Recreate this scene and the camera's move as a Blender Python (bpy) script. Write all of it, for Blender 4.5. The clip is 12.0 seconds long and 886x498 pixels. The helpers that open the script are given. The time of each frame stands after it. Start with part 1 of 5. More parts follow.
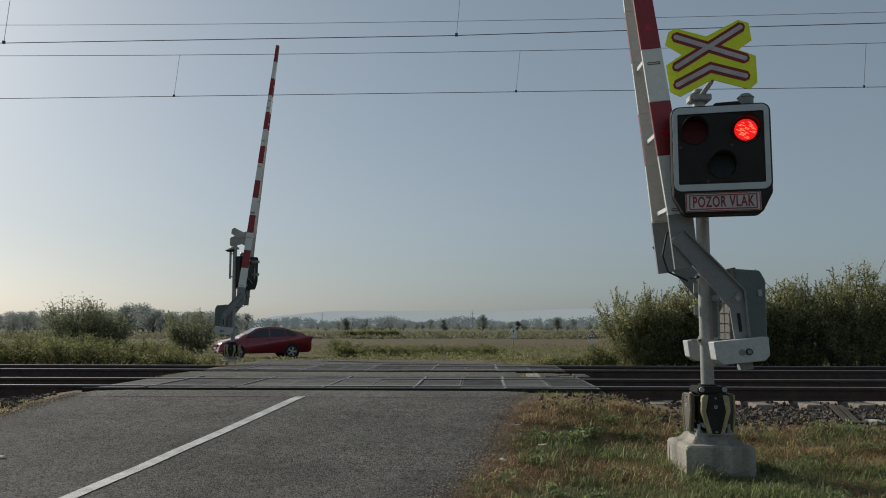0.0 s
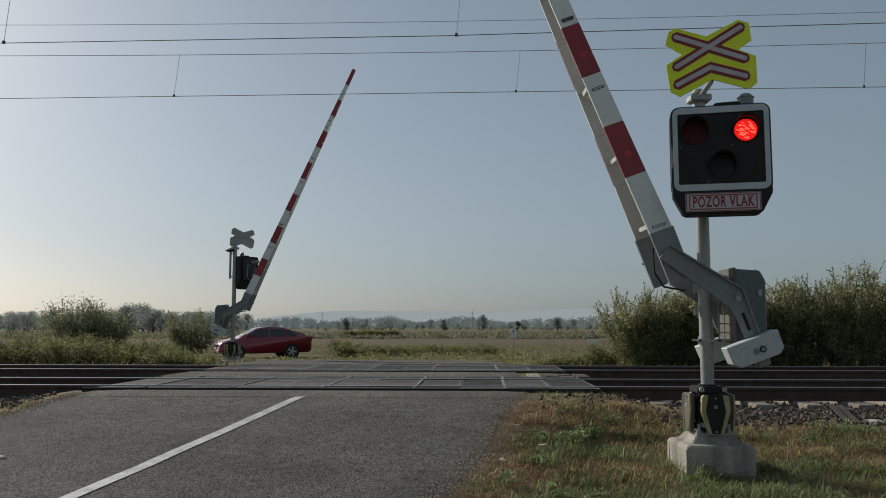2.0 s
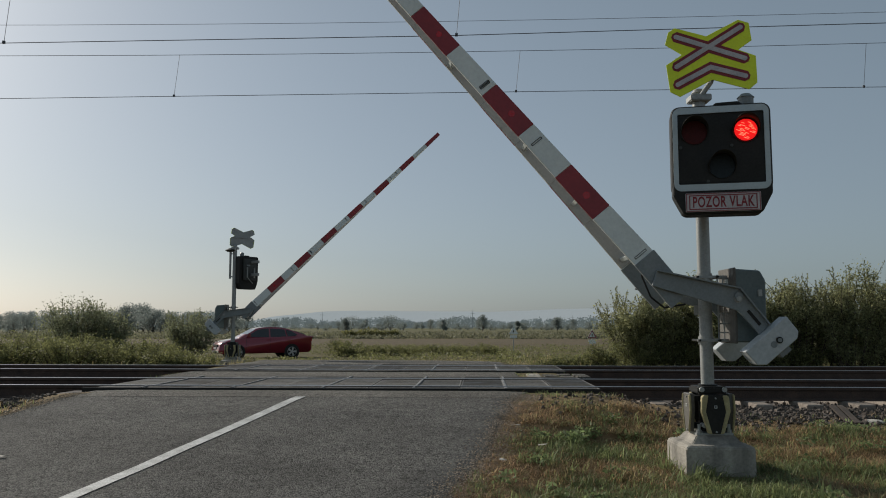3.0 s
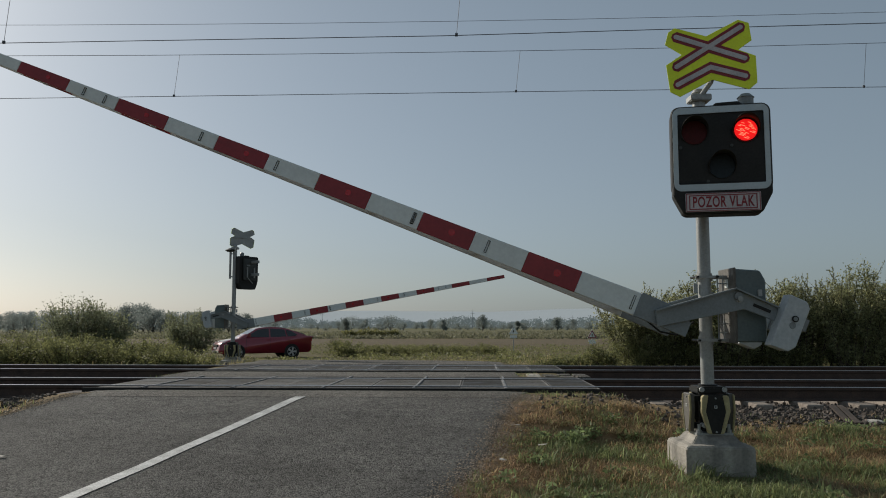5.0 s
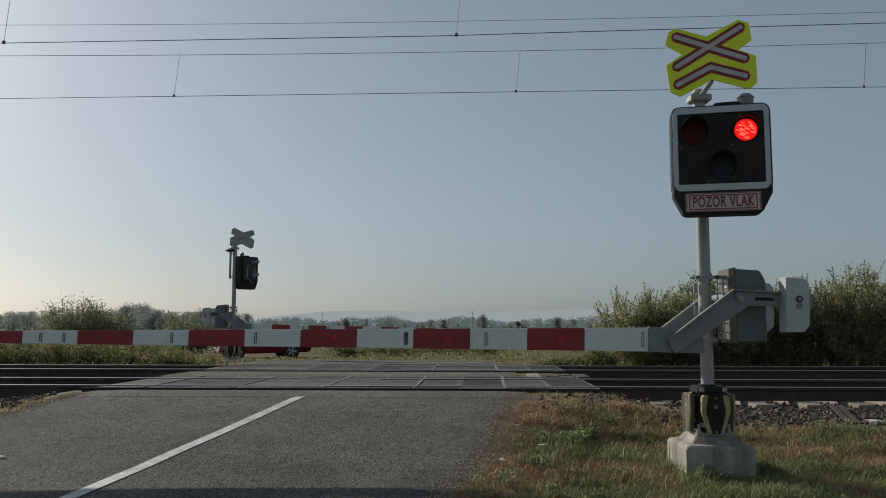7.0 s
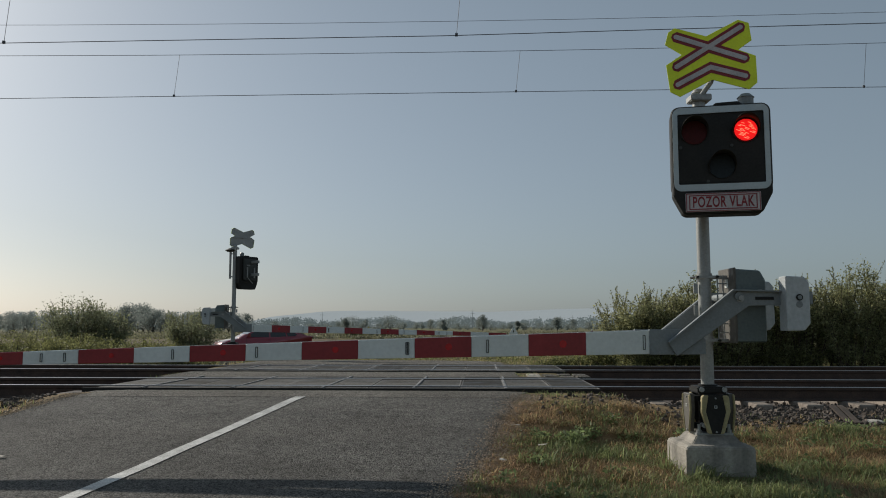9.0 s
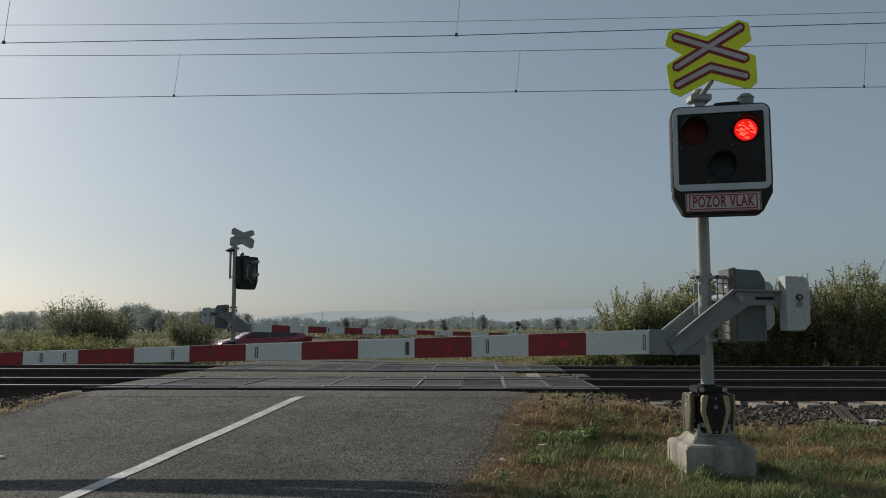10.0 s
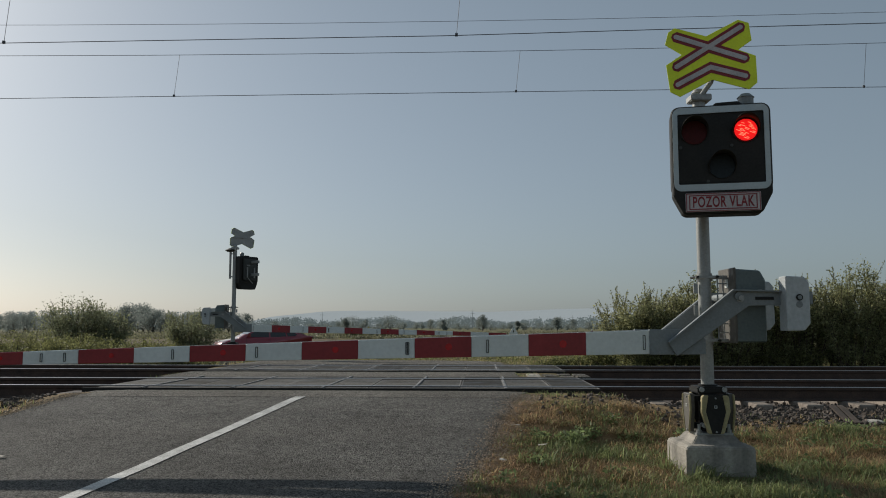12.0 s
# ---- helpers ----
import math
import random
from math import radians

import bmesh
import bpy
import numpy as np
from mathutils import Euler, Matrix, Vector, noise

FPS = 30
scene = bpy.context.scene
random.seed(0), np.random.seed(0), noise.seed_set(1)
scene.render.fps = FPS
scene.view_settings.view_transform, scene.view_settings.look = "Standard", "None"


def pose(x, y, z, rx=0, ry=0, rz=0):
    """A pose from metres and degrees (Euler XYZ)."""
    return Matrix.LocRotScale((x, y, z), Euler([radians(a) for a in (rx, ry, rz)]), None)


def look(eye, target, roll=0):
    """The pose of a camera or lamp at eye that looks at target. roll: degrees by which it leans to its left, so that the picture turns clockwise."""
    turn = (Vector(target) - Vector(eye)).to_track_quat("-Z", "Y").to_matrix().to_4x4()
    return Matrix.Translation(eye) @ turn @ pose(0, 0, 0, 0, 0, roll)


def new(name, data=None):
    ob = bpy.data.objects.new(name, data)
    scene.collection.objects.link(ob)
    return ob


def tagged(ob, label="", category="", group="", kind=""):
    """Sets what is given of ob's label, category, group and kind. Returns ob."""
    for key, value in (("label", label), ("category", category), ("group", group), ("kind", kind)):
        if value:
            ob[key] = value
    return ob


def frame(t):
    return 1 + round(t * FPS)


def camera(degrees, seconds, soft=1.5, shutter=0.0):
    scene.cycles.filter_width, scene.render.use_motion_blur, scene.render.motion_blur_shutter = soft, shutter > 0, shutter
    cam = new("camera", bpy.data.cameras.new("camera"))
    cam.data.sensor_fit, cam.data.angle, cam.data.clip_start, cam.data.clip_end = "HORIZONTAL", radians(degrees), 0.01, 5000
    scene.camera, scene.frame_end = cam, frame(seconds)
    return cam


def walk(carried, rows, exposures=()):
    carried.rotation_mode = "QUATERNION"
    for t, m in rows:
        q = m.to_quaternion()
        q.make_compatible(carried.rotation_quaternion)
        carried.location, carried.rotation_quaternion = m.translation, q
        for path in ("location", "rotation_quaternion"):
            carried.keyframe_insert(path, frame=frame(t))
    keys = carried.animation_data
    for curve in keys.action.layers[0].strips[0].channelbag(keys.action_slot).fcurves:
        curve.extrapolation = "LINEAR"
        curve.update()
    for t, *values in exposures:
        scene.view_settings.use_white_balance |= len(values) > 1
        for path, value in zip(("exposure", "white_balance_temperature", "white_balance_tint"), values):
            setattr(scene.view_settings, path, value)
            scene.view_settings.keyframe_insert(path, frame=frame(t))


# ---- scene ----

# ------------------------------------------------------------------ camera
cam = camera(58.49, 12.0, soft=1.0)
EYE = look((0, 0, 1.25), (0, 100, 1.25 + 100 * 138 / 1400))
walk(cam, [(0.0, EYE), (12.0, EYE)], exposures=[(0.0, 0.0, 6500, 10), (12.0, 0.0, 6500, 10)])

# ------------------------------------------------------------------ light
SUN_EL, SUN_AZ = radians(28), radians(-47)
world = bpy.data.worlds.new("sky")
scene.world = world
world.use_nodes = True
wn = world.node_tree.nodes
sky = wn.new("ShaderNodeTexSky")
sky.sky_type = "NISHITA"
sky.sun_disc = False
sky.sun_elevation, sky.sun_rotation = SUN_EL, SUN_AZ
sky.air_density, sky.dust_density, sky.ozone_density = 1.0, 1.4, 3.5
wn["Background"].inputs["Strength"].default_value = 0.082
haze = wn.new("ShaderNodeMix")
haze.data_type, haze.blend_type = "RGBA", "MIX"
haze.inputs["Factor"].default_value = 0.42
haze.inputs[7].default_value = (2.3, 3.27, 3.75, 1)      # a thin even veil of haze
pale = wn.new("ShaderNodeHueSaturation")
pale.inputs["Saturation"].default_value = 0.6
world.node_tree.links.new(sky.outputs["Color"], pale.inputs["Color"])
world.node_tree.links.new(pale.outputs["Color"], haze.inputs[6])
world.node_tree.links.new(haze.outputs[2], wn["Background"].inputs["Color"])
sun_dir = Vector((math.sin(SUN_AZ) * math.cos(SUN_EL), math.cos(SUN_AZ) * math.cos(SUN_EL), math.sin(SUN_EL)))
sun_data = bpy.data.lights.new("sun", "SUN")
sun_data.energy, sun_data.angle, sun_data.color = 3.7, radians(0.9), (1.0, 0.93, 0.82)
sun = new("sun", sun_data)
sun.matrix_basis = look(sun_dir * 60, (0, 0, 0))


# ------------------------------------------------------------------ materials
def material(name, color, rough=0.7, metal=0.0, color2=None, scale=6.0, fine=60.0, bump=0.2, bump_dist=0.01, per_object=0.0,
             island=0.0, coat=0.0, spec=0.5, transmission=0.0, emit=0.0):
    """Two scales of variation between two colours, with fine relief."""
    m = bpy.data.materials.new(name)
    m.use_nodes = True
    nt = m.node_tree
    nd, ln = nt.nodes, nt.links
    p = nd["Principled BSDF"]
    color2 = color2 or [c * 0.7 for c in color]
    co = nd.new("ShaderNodeTexCoord")
    n1, n2 = nd.new("ShaderNodeTexNoise"), nd.new("ShaderNodeTexNoise")
    n1.inputs["Scale"].default_value, n2.inputs["Scale"].default_value = scale, fine
    n1.inputs["Detail"].default_value, n2.inputs["Detail"].default_value = 4, 3
    ln.new(co.outputs["Object"], n1.inputs["Vector"])
    ln.new(co.outputs["Object"], n2.inputs["Vector"])
    add = nd.new("ShaderNodeMath")
    add.operation = "MULTIPLY_ADD"
    add.inputs[1].default_value, add.inputs[2].default_value = 0.5, 0.0
    ln.new(n2.outputs["Fac"], add.inputs[0])
    s = nd.new("ShaderNodeMath")
    s.operation = "MULTIPLY_ADD"
    s.inputs[1].default_value = 0.5
    ln.new(n1.outputs["Fac"], s.inputs[0])
    ln.new(add.outputs[0], s.inputs[2])
    ramp = nd.new("ShaderNodeValToRGB")
    ramp.color_ramp.elements[0].position, ramp.color_ramp.elements[1].position = 0.36, 0.64
    ramp.color_ramp.elements[0].color = (*color2, 1)
    ramp.color_ramp.elements[1].color = (*color, 1)
    ln.new(s.outputs[0], ramp.inputs["Fac"])
    out = ramp.outputs["Color"]
    if per_object or island:
        hs = nd.new("ShaderNodeHueSaturation")
        rnd = nd.new("ShaderNodeObjectInfo") if per_object else nd.new("ShaderNodeNewGeometry")
        mr = nd.new("ShaderNodeMapRange")
        amount = per_object or island
        mr.inputs["To Min"].default_value, mr.inputs["To Max"].default_value = 1 - amount, 1 + amount
        ln.new(rnd.outputs["Random"] if per_object else rnd.outputs["Random Per Island"], mr.inputs["Value"])
        ln.new(mr.outputs[0], hs.inputs["Value"])
        ln.new(out, hs.inputs["Color"])
        out = hs.outputs["Color"]
    ln.new(out, p.inputs["Base Color"])
    p.inputs["Roughness"].default_value, p.inputs["Metallic"].default_value = rough, metal
    p.inputs["Coat Weight"].default_value = coat
    p.inputs["Specular IOR Level"].default_value = spec
    p.inputs["Transmission Weight"].default_value = transmission
    if emit:
        p.inputs["Emission Color"].default_value = (*color, 1)
        p.inputs["Emission Strength"].default_value = emit
    if bump:
        b = nd.new("ShaderNodeBump")
        b.inputs["Strength"].default_value, b.inputs["Distance"].default_value = bump, bump_dist
        ln.new(n2.outputs["Fac"], b.inputs["Height"])
        ln.new(b.outputs["Normal"], p.inputs["Normal"])
    return m


def leaf_material(name, color, color2, island=0.35):
    """Leaves and blades: some light passes through."""
    m = material(name, color, 0.55, color2=color2, scale=1.2, fine=8, bump=0, island=island, spec=0.3)
    nt = m.node_tree
    p, out = nt.nodes["Principled BSDF"], nt.nodes["Material Output"]
    tr, mix = nt.nodes.new("ShaderNodeBsdfTranslucent"), nt.nodes.new("ShaderNodeMixShader")
    src = p.inputs["Base Color"].links[0].from_socket
    nt.links.new(src, tr.inputs["Color"])
    mix.inputs["Fac"].default_value = 0.55
    nt.links.new(p.outputs[0], mix.inputs[1])
    nt.links.new(tr.outputs[0], mix.inputs[2])
    nt.links.new(mix.outputs[0], out.inputs["Surface"])
    return m



def asphalt_material(name, gain, tint=(1.0, 0.985, 0.95)):
    """Stones of the wearing course, cell by cell, with worn and stained patches."""
    m = bpy.data.materials.new(name)
    m.use_nodes = True
    nd, ln = m.node_tree.nodes, m.node_tree.links
    p = nd["Principled BSDF"]
    co = nd.new("ShaderNodeTexCoord")
    vo = nd.new("ShaderNodeTexVoronoi")
    vo.inputs["Scale"].default_value = 80
    ln.new(co.outputs["Object"], vo.inputs["Vector"])
    grain = nd.new("ShaderNodeValToRGB")
    for e, (pos, v) in zip(grain.color_ramp.elements, ((0.05, 0.035), (1.0, 0.22))):
        e.position, e.color = pos, (v * gain * tint[0], v * gain * tint[1], v * gain * tint[2], 1)
    sep = nd.new("ShaderNodeSeparateColor")
    ln.new(vo.outputs["Color"], sep.inputs[0])
    mott = nd.new("ShaderNodeTexNoise")
    mott.inputs["Scale"].default_value, mott.inputs["Detail"].default_value, mott.inputs["Roughness"].default_value = 9, 8, 0.75
    ln.new(co.outputs["Object"], mott.inputs["Vector"])
    both = nd.new("ShaderNodeMath")
    both.operation = "MULTIPLY_ADD"
    both.inputs[1].default_value = 0.75
    lift = nd.new("ShaderNodeMapRange")
    lift.inputs["From Min"].default_value, lift.inputs["From Max"].default_value = 0.28, 0.72
    lift.inputs["To Min"].default_value, lift.inputs["To Max"].default_value = -0.12, 0.3
    ln.new(mott.outputs["Fac"], lift.inputs["Value"])
    ln.new(sep.outputs[0], both.inputs[0])
    ln.new(lift.outputs[0], both.inputs[2])
    ln.new(both.outputs[0], grain.inputs["Fac"])
    big = nd.new("ShaderNodeTexNoise")
    big.inputs["Scale"].default_value, big.inputs["Detail"].default_value, big.inputs["Roughness"].default_value = 0.7, 7, 0.65
    ln.new(co.outputs["Object"], big.inputs["Vector"])
    patch = nd.new("ShaderNodeMapRange")
    patch.inputs["From Min"].default_value, patch.inputs["From Max"].default_value = 0.3, 0.7
    patch.inputs["To Min"].default_value, patch.inputs["To Max"].default_value = 0.68, 1.25
    ln.new(big.outputs["Fac"], patch.inputs["Value"])
    hs = nd.new("ShaderNodeHueSaturation")
    ln.new(patch.outputs[0], hs.inputs["Value"])
    ln.new(grain.outputs["Color"], hs.inputs["Color"])
    ln.new(hs.outputs["Color"], p.inputs["Base Color"])
    p.inputs["Roughness"].default_value, p.inputs["Specular IOR Level"].default_value = 0.9, 0.1
    b = nd.new("ShaderNodeBump")
    b.inputs["Strength"].default_value, b.inputs["Distance"].default_value = 0.8, 0.012
    ln.new(vo.outputs["Distance"], b.inputs["Height"])
    b.invert = True
    ln.new(b.outputs["Normal"], p.inputs["Normal"])
    return m


def rubber_material():
    """Black rubber panels: dusty in places, worn to a sheen in others."""
    m = material("rubber_panel", (0.1, 0.095, 0.085), 0.5, color2=(0.018, 0.017, 0.016), scale=1.3, fine=22, bump=0.5, bump_dist=0.006, per_object=0.6, spec=0.1)
    nd, ln = m.node_tree.nodes, m.node_tree.links
    co, sheen, mr = nd.new("ShaderNodeTexCoord"), nd.new("ShaderNodeTexNoise"), nd.new("ShaderNodeMapRange")
    sheen.inputs["Scale"].default_value, sheen.inputs["Detail"].default_value = 2.4, 5
    info, shift = nd.new("ShaderNodeObjectInfo"), nd.new("ShaderNodeVectorMath")
    shift.operation = "ADD"
    ln.new(co.outputs["Object"], shift.inputs[0])
    ln.new(info.outputs["Location"], shift.inputs[1])
    ln.new(shift.outputs[0], sheen.inputs["Vector"])
    mr.inputs["From Min"].default_value, mr.inputs["From Max"].default_value = 0.35, 0.65
    mr.inputs["To Min"].default_value, mr.inputs["To Max"].default_value = 0.5, 0.95
    ln.new(sheen.outputs["Fac"], mr.inputs["Value"])
    ln.new(mr.outputs[0], nd["Principled BSDF"].inputs["Roughness"])
    return m


def stained_concrete():
    """Cast concrete with dark runs of dirty water below the pole."""
    m = material("stained_concrete", (0.42, 0.39, 0.33), 0.85, color2=(0.24, 0.22, 0.19), scale=3, fine=45, bump=0.4)
    nd, ln = m.node_tree.nodes, m.node_tree.links
    p = nd["Principled BSDF"]
    src = p.inputs["Base Color"].links[0].from_socket
    co, mp, runs, mr, mix = (nd.new("ShaderNode" + k) for k in ("TexCoord", "Mapping", "TexNoise", "MapRange", "Mix"))
    mp.inputs["Scale"].default_value = (5.5, 5.5, 0.5)
    mp.inputs["Location"].default_value = (0.5, 0.2, 0.1)
    ln.new(co.outputs["Object"], mp.inputs["Vector"])
    ln.new(mp.outputs[0], runs.inputs["Vector"])
    runs.inputs["Scale"].default_value, runs.inputs["Detail"].default_value = 1.0, 3
    mr.inputs["From Min"].default_value, mr.inputs["From Max"].default_value = 0.45, 0.62
    mr.inputs["To Max"].default_value = 0.6
    ln.new(runs.outputs["Fac"], mr.inputs["Value"])
    mix.data_type = "RGBA"
    ln.new(mr.outputs[0], mix.inputs["Factor"])
    ln.new(src, mix.inputs[6])
    mix.inputs[7].default_value = (0.09, 0.085, 0.075, 1)
    ln.new(mix.outputs[2], p.inputs["Base Color"])
    return m


ASPHALT = asphalt_material("asphalt", 0.95, (1.0, 0.965, 0.89))
OLD_ASPHALT = asphalt_material("old_asphalt", 1.1, (1.05, 0.99, 0.88))
LINE_PAINT = material("line_paint", (0.64, 0.64, 0.62), 0.7, color2=(0.27, 0.27, 0.26), scale=7, fine=70, bump=0.6)
RUBBER = rubber_material()
CONCRETE = material("concrete", (0.43, 0.4, 0.34), 0.85, color2=(0.2, 0.185, 0.16), scale=3, fine=45, bump=0.4)
STAINED_CONCRETE = stained_concrete()
SLEEPER = material("sleeper_concrete", (0.29, 0.25, 0.21), 0.9, color2=(0.16, 0.13, 0.105), scale=5, fine=40, bump=0.4, per_object=0.2)
BALLAST = material("ballast_stone", (0.14, 0.115, 0.095), 0.95, color2=(0.05, 0.04, 0.033), scale=3, fine=30, bump=0.3, island=0.45)
SOIL = material("ballast_bed", (0.12, 0.1, 0.085), 0.95, color2=(0.06, 0.05, 0.045), scale=2, fine=25, bump=0.8, bump_dist=0.03)
RAIL_TOP = material("rail_running_face", (0.52, 0.5, 0.48), 0.3, 1.0, scale=2, fine=80, bump=0.05)
RAIL_RUST = material("rusty_rail", (0.085, 0.055, 0.042), 0.85, color2=(0.04, 0.028, 0.023), scale=5, fine=60, bump=0.3)
GALV = material("galvanised_steel", (0.36, 0.37, 0.36), 0.5, 0.3, color2=(0.25, 0.26, 0.25), scale=5, fine=60, bump=0.1)
GREY_PAINT = material("grey_paint", (0.23, 0.255, 0.26), 0.5, color2=(0.17, 0.19, 0.195), scale=4, fine=50, bump=0.08)
GREEN_GREY = material("green_grey_paint", (0.115, 0.15, 0.15), 0.45, color2=(0.08, 0.105, 0.105), scale=3, fine=40, bump=0.1)
BROWN_GREY = material("brown_grey_paint_lit_guard", (0.12, 0.112, 0.095), 0.6, color2=(0.075, 0.07, 0.06), scale=4, fine=40, bump=0.1)
WHITE_PAINT = material("white_sheet", (0.74, 0.78, 0.75), 0.4, color2=(0.63, 0.665, 0.64), scale=3, fine=30, bump=0.05)
RED_PAINT = material("red_sheet", (0.3, 0.024, 0.03), 0.38, color2=(0.22, 0.017, 0.022), scale=3, fine=30, bump=0.05)
WEIGHT_WHITE = material("counterweight_white", (0.48, 0.51, 0.52), 0.5, color2=(0.38, 0.41, 0.42), scale=5, fine=40, bump=0.15)
BLACK = material("black_plastic", (0.026, 0.026, 0.024), 0.55, color2=(0.016, 0.016, 0.015), scale=5, fine=50, bump=0.05, spec=0.22)
FRAME_WHITE = material("reflective_white", (0.47, 0.55, 0.58), 0.45, color2=(0.4, 0.47, 0.5), scale=6, fine=60, bump=0.03)
SIGN_YELLOW = material("fluorescent_yellow", (0.76, 0.9, 0.02), 0.4, color2=(0.68, 0.8, 0.018), scale=3, fine=60, bump=0.02)
SIGN_RED = material("sign_red", (0.25, 0.02, 0.027), 0.5, scale=6, fine=60, bump=0.02)
SIGN_WHITE = material("sign_white", (0.55, 0.53, 0.54), 0.5, scale=6, fine=60, bump=0.02)
REFLECTOR = material("red_reflector", (0.55, 0.012, 0.02), 0.2, scale=6, fine=60, bump=0.02)
LINING = material("plain_sheet", (0.52, 0.51, 0.48), 0.5, color2=(0.42, 0.41, 0.39), scale=3, fine=40, bump=0.05)
WORN_RIM = material("worn_panel_rim", (0.16, 0.15, 0.135), 0.8, color2=(0.035, 0.034, 0.032), scale=1.1, fine=14, bump=0.2, per_object=0.3)
JOINT = material("worn_joint", (0.26, 0.25, 0.24), 0.6, color2=(0.09, 0.09, 0.09), scale=3, fine=20, bump=0.2)
DARK_GREY = material("dark_grey_paint", (0.05, 0.055, 0.052), 0.6, color2=(0.03, 0.033, 0.031), scale=5, fine=40, bump=0.1)
GUARD_YELLOW = material("guard_yellow", (0.43, 0.37, 0.2), 0.7, color2=(0.27, 0.23, 0.12), scale=6, fine=40, bump=0.1)
LENS_RED = material("red_lens", (0.07, 0.007, 0.007), 0.4, color2=(0.045, 0.006, 0.006), scale=30, fine=90, bump=0.3, spec=0.15)
LENS_CLEAR = material("clear_lens", (0.02, 0.03, 0.035), 0.4, color2=(0.015, 0.02, 0.025), scale=30, fine=60, bump=0.1, spec=0.15)
LENS_LIT = material("lit_red_lens", (1.0, 0.015, 0.015), 0.5, color2=(0.8, 0.01, 0.01), scale=18, fine=70, bump=0, emit=0.75, spec=0.1)
LED_WHITE = material("bright_led_streak", (1.0, 0.2, 0.11), 0.4, color2=(1.0, 0.16, 0.08), bump=0, emit=1.6)
WIRE = material("copper_wire", (0.075, 0.08, 0.09), 0.6, 0.3, scale=5, fine=20, bump=0)
CAR_RED = material("car_red_paint", (0.25, 0.012, 0.03), 0.3, 0.2, color2=(0.21, 0.01, 0.025), scale=2, fine=40, bump=0, coat=1.0)
GLASS_DARK = material("tinted_glass", (0.012, 0.014, 0.015), 0.06, color2=(0.01, 0.011, 0.012), scale=2, fine=20, bump=0, spec=0.8)
TYRE = material("tyre_rubber", (0.018, 0.018, 0.018), 0.85, scale=8, fine=50, bump=0.3)
ALLOY = material("alloy_rim", (0.55, 0.56, 0.58), 0.3, 0.9, scale=8, fine=50, bump=0)
CHROME = material("lamp_glass", (0.75, 0.76, 0.78), 0.12, 0.6, scale=8, fine=50, bump=0)
TAIL_RED = material("tail_lamp_red", (0.3, 0.01, 0.012), 0.15, scale=8, fine=50, bump=0)
BARK = material("bark", (0.11, 0.085, 0.06), 0.9, color2=(0.06, 0.048, 0.036), scale=6, fine=30, bump=0.3)
LEAF_DARK = leaf_material("hedge_leaf", (0.325, 0.325, 0.17), (0.215, 0.225, 0.11), 0.55)
LEAF_SHRUB = leaf_material("shrub_leaf", (0.26, 0.275, 0.165), (0.17, 0.185, 0.11), 0.35)
LEAF_WEED = leaf_material("rank_weed_leaf", (0.24, 0.24, 0.1), (0.13, 0.14, 0.06), 0.45)
LEAF_OLIVE = leaf_material("olive_leaf", (0.25, 0.24, 0.1), (0.15, 0.155, 0.065))
# Blue-grey because the haze of distance is mixed into the leaf colour.
LEAF_HAZED = leaf_material("hazed_leaf", (0.24, 0.27, 0.25), (0.19, 0.22, 0.205), 0.12)
LEAF_FIELD = leaf_material("field_blade", (0.2, 0.2, 0.125), (0.14, 0.14, 0.09), 0.2)
THATCH = leaf_material("dead_thatch", (0.46, 0.31, 0.19), (0.27, 0.17, 0.095), 0.5)
GRASS_GREEN = leaf_material("green_blade", (0.3, 0.34, 0.15), (0.165, 0.2, 0.085))
GRASS_DRY = leaf_material("dry_blade", (0.46, 0.33, 0.19), (0.28, 0.185, 0.1), 0.45)
GRASS_STRAW = leaf_material("straw_blade", (0.52, 0.43, 0.23), (0.32, 0.25, 0.12))
WEED_LEAF = leaf_material("weed_leaf", (0.24, 0.29, 0.14), (0.14, 0.19, 0.075))
TIMBER = material("weathered_timber", (0.075, 0.056, 0.043), 0.95, color2=(0.03, 0.023, 0.018), scale=4, fine=40, bump=0.4)
PALE_STONE = material("pale_stone", (0.55, 0.52, 0.46), 0.9, color2=(0.38, 0.35, 0.3), scale=8, fine=50, bump=0.3)
GRIT = material("grit", (0.38, 0.31, 0.235), 0.95, color2=(0.19, 0.15, 0.11), scale=4, fine=30, bump=0, island=0.5)
# Steel of the far masts, with haze put straight into its grey.
HAZY_STEEL = material("hazy_steel", (0.3, 0.32, 0.33), 0.7, bump=0)
# Hills: aerial haze put in as pale colour and a glow of their own.
HILL = material("hill_haze_glow", (0.4, 0.43, 0.435), 1.0, color2=(0.37, 0.4, 0.405), scale=0.01, fine=0.06, bump=0, spec=0.0, emit=0.6)
# Far woods: bluish tone and faint emission stand in for haze.
FAR_WOOD = material("wood_haze_glow", (0.19, 0.225, 0.225), 1.0, color2=(0.16, 0.19, 0.19), scale=0.03, fine=0.3, bump=0, spec=0.0, emit=0.35)


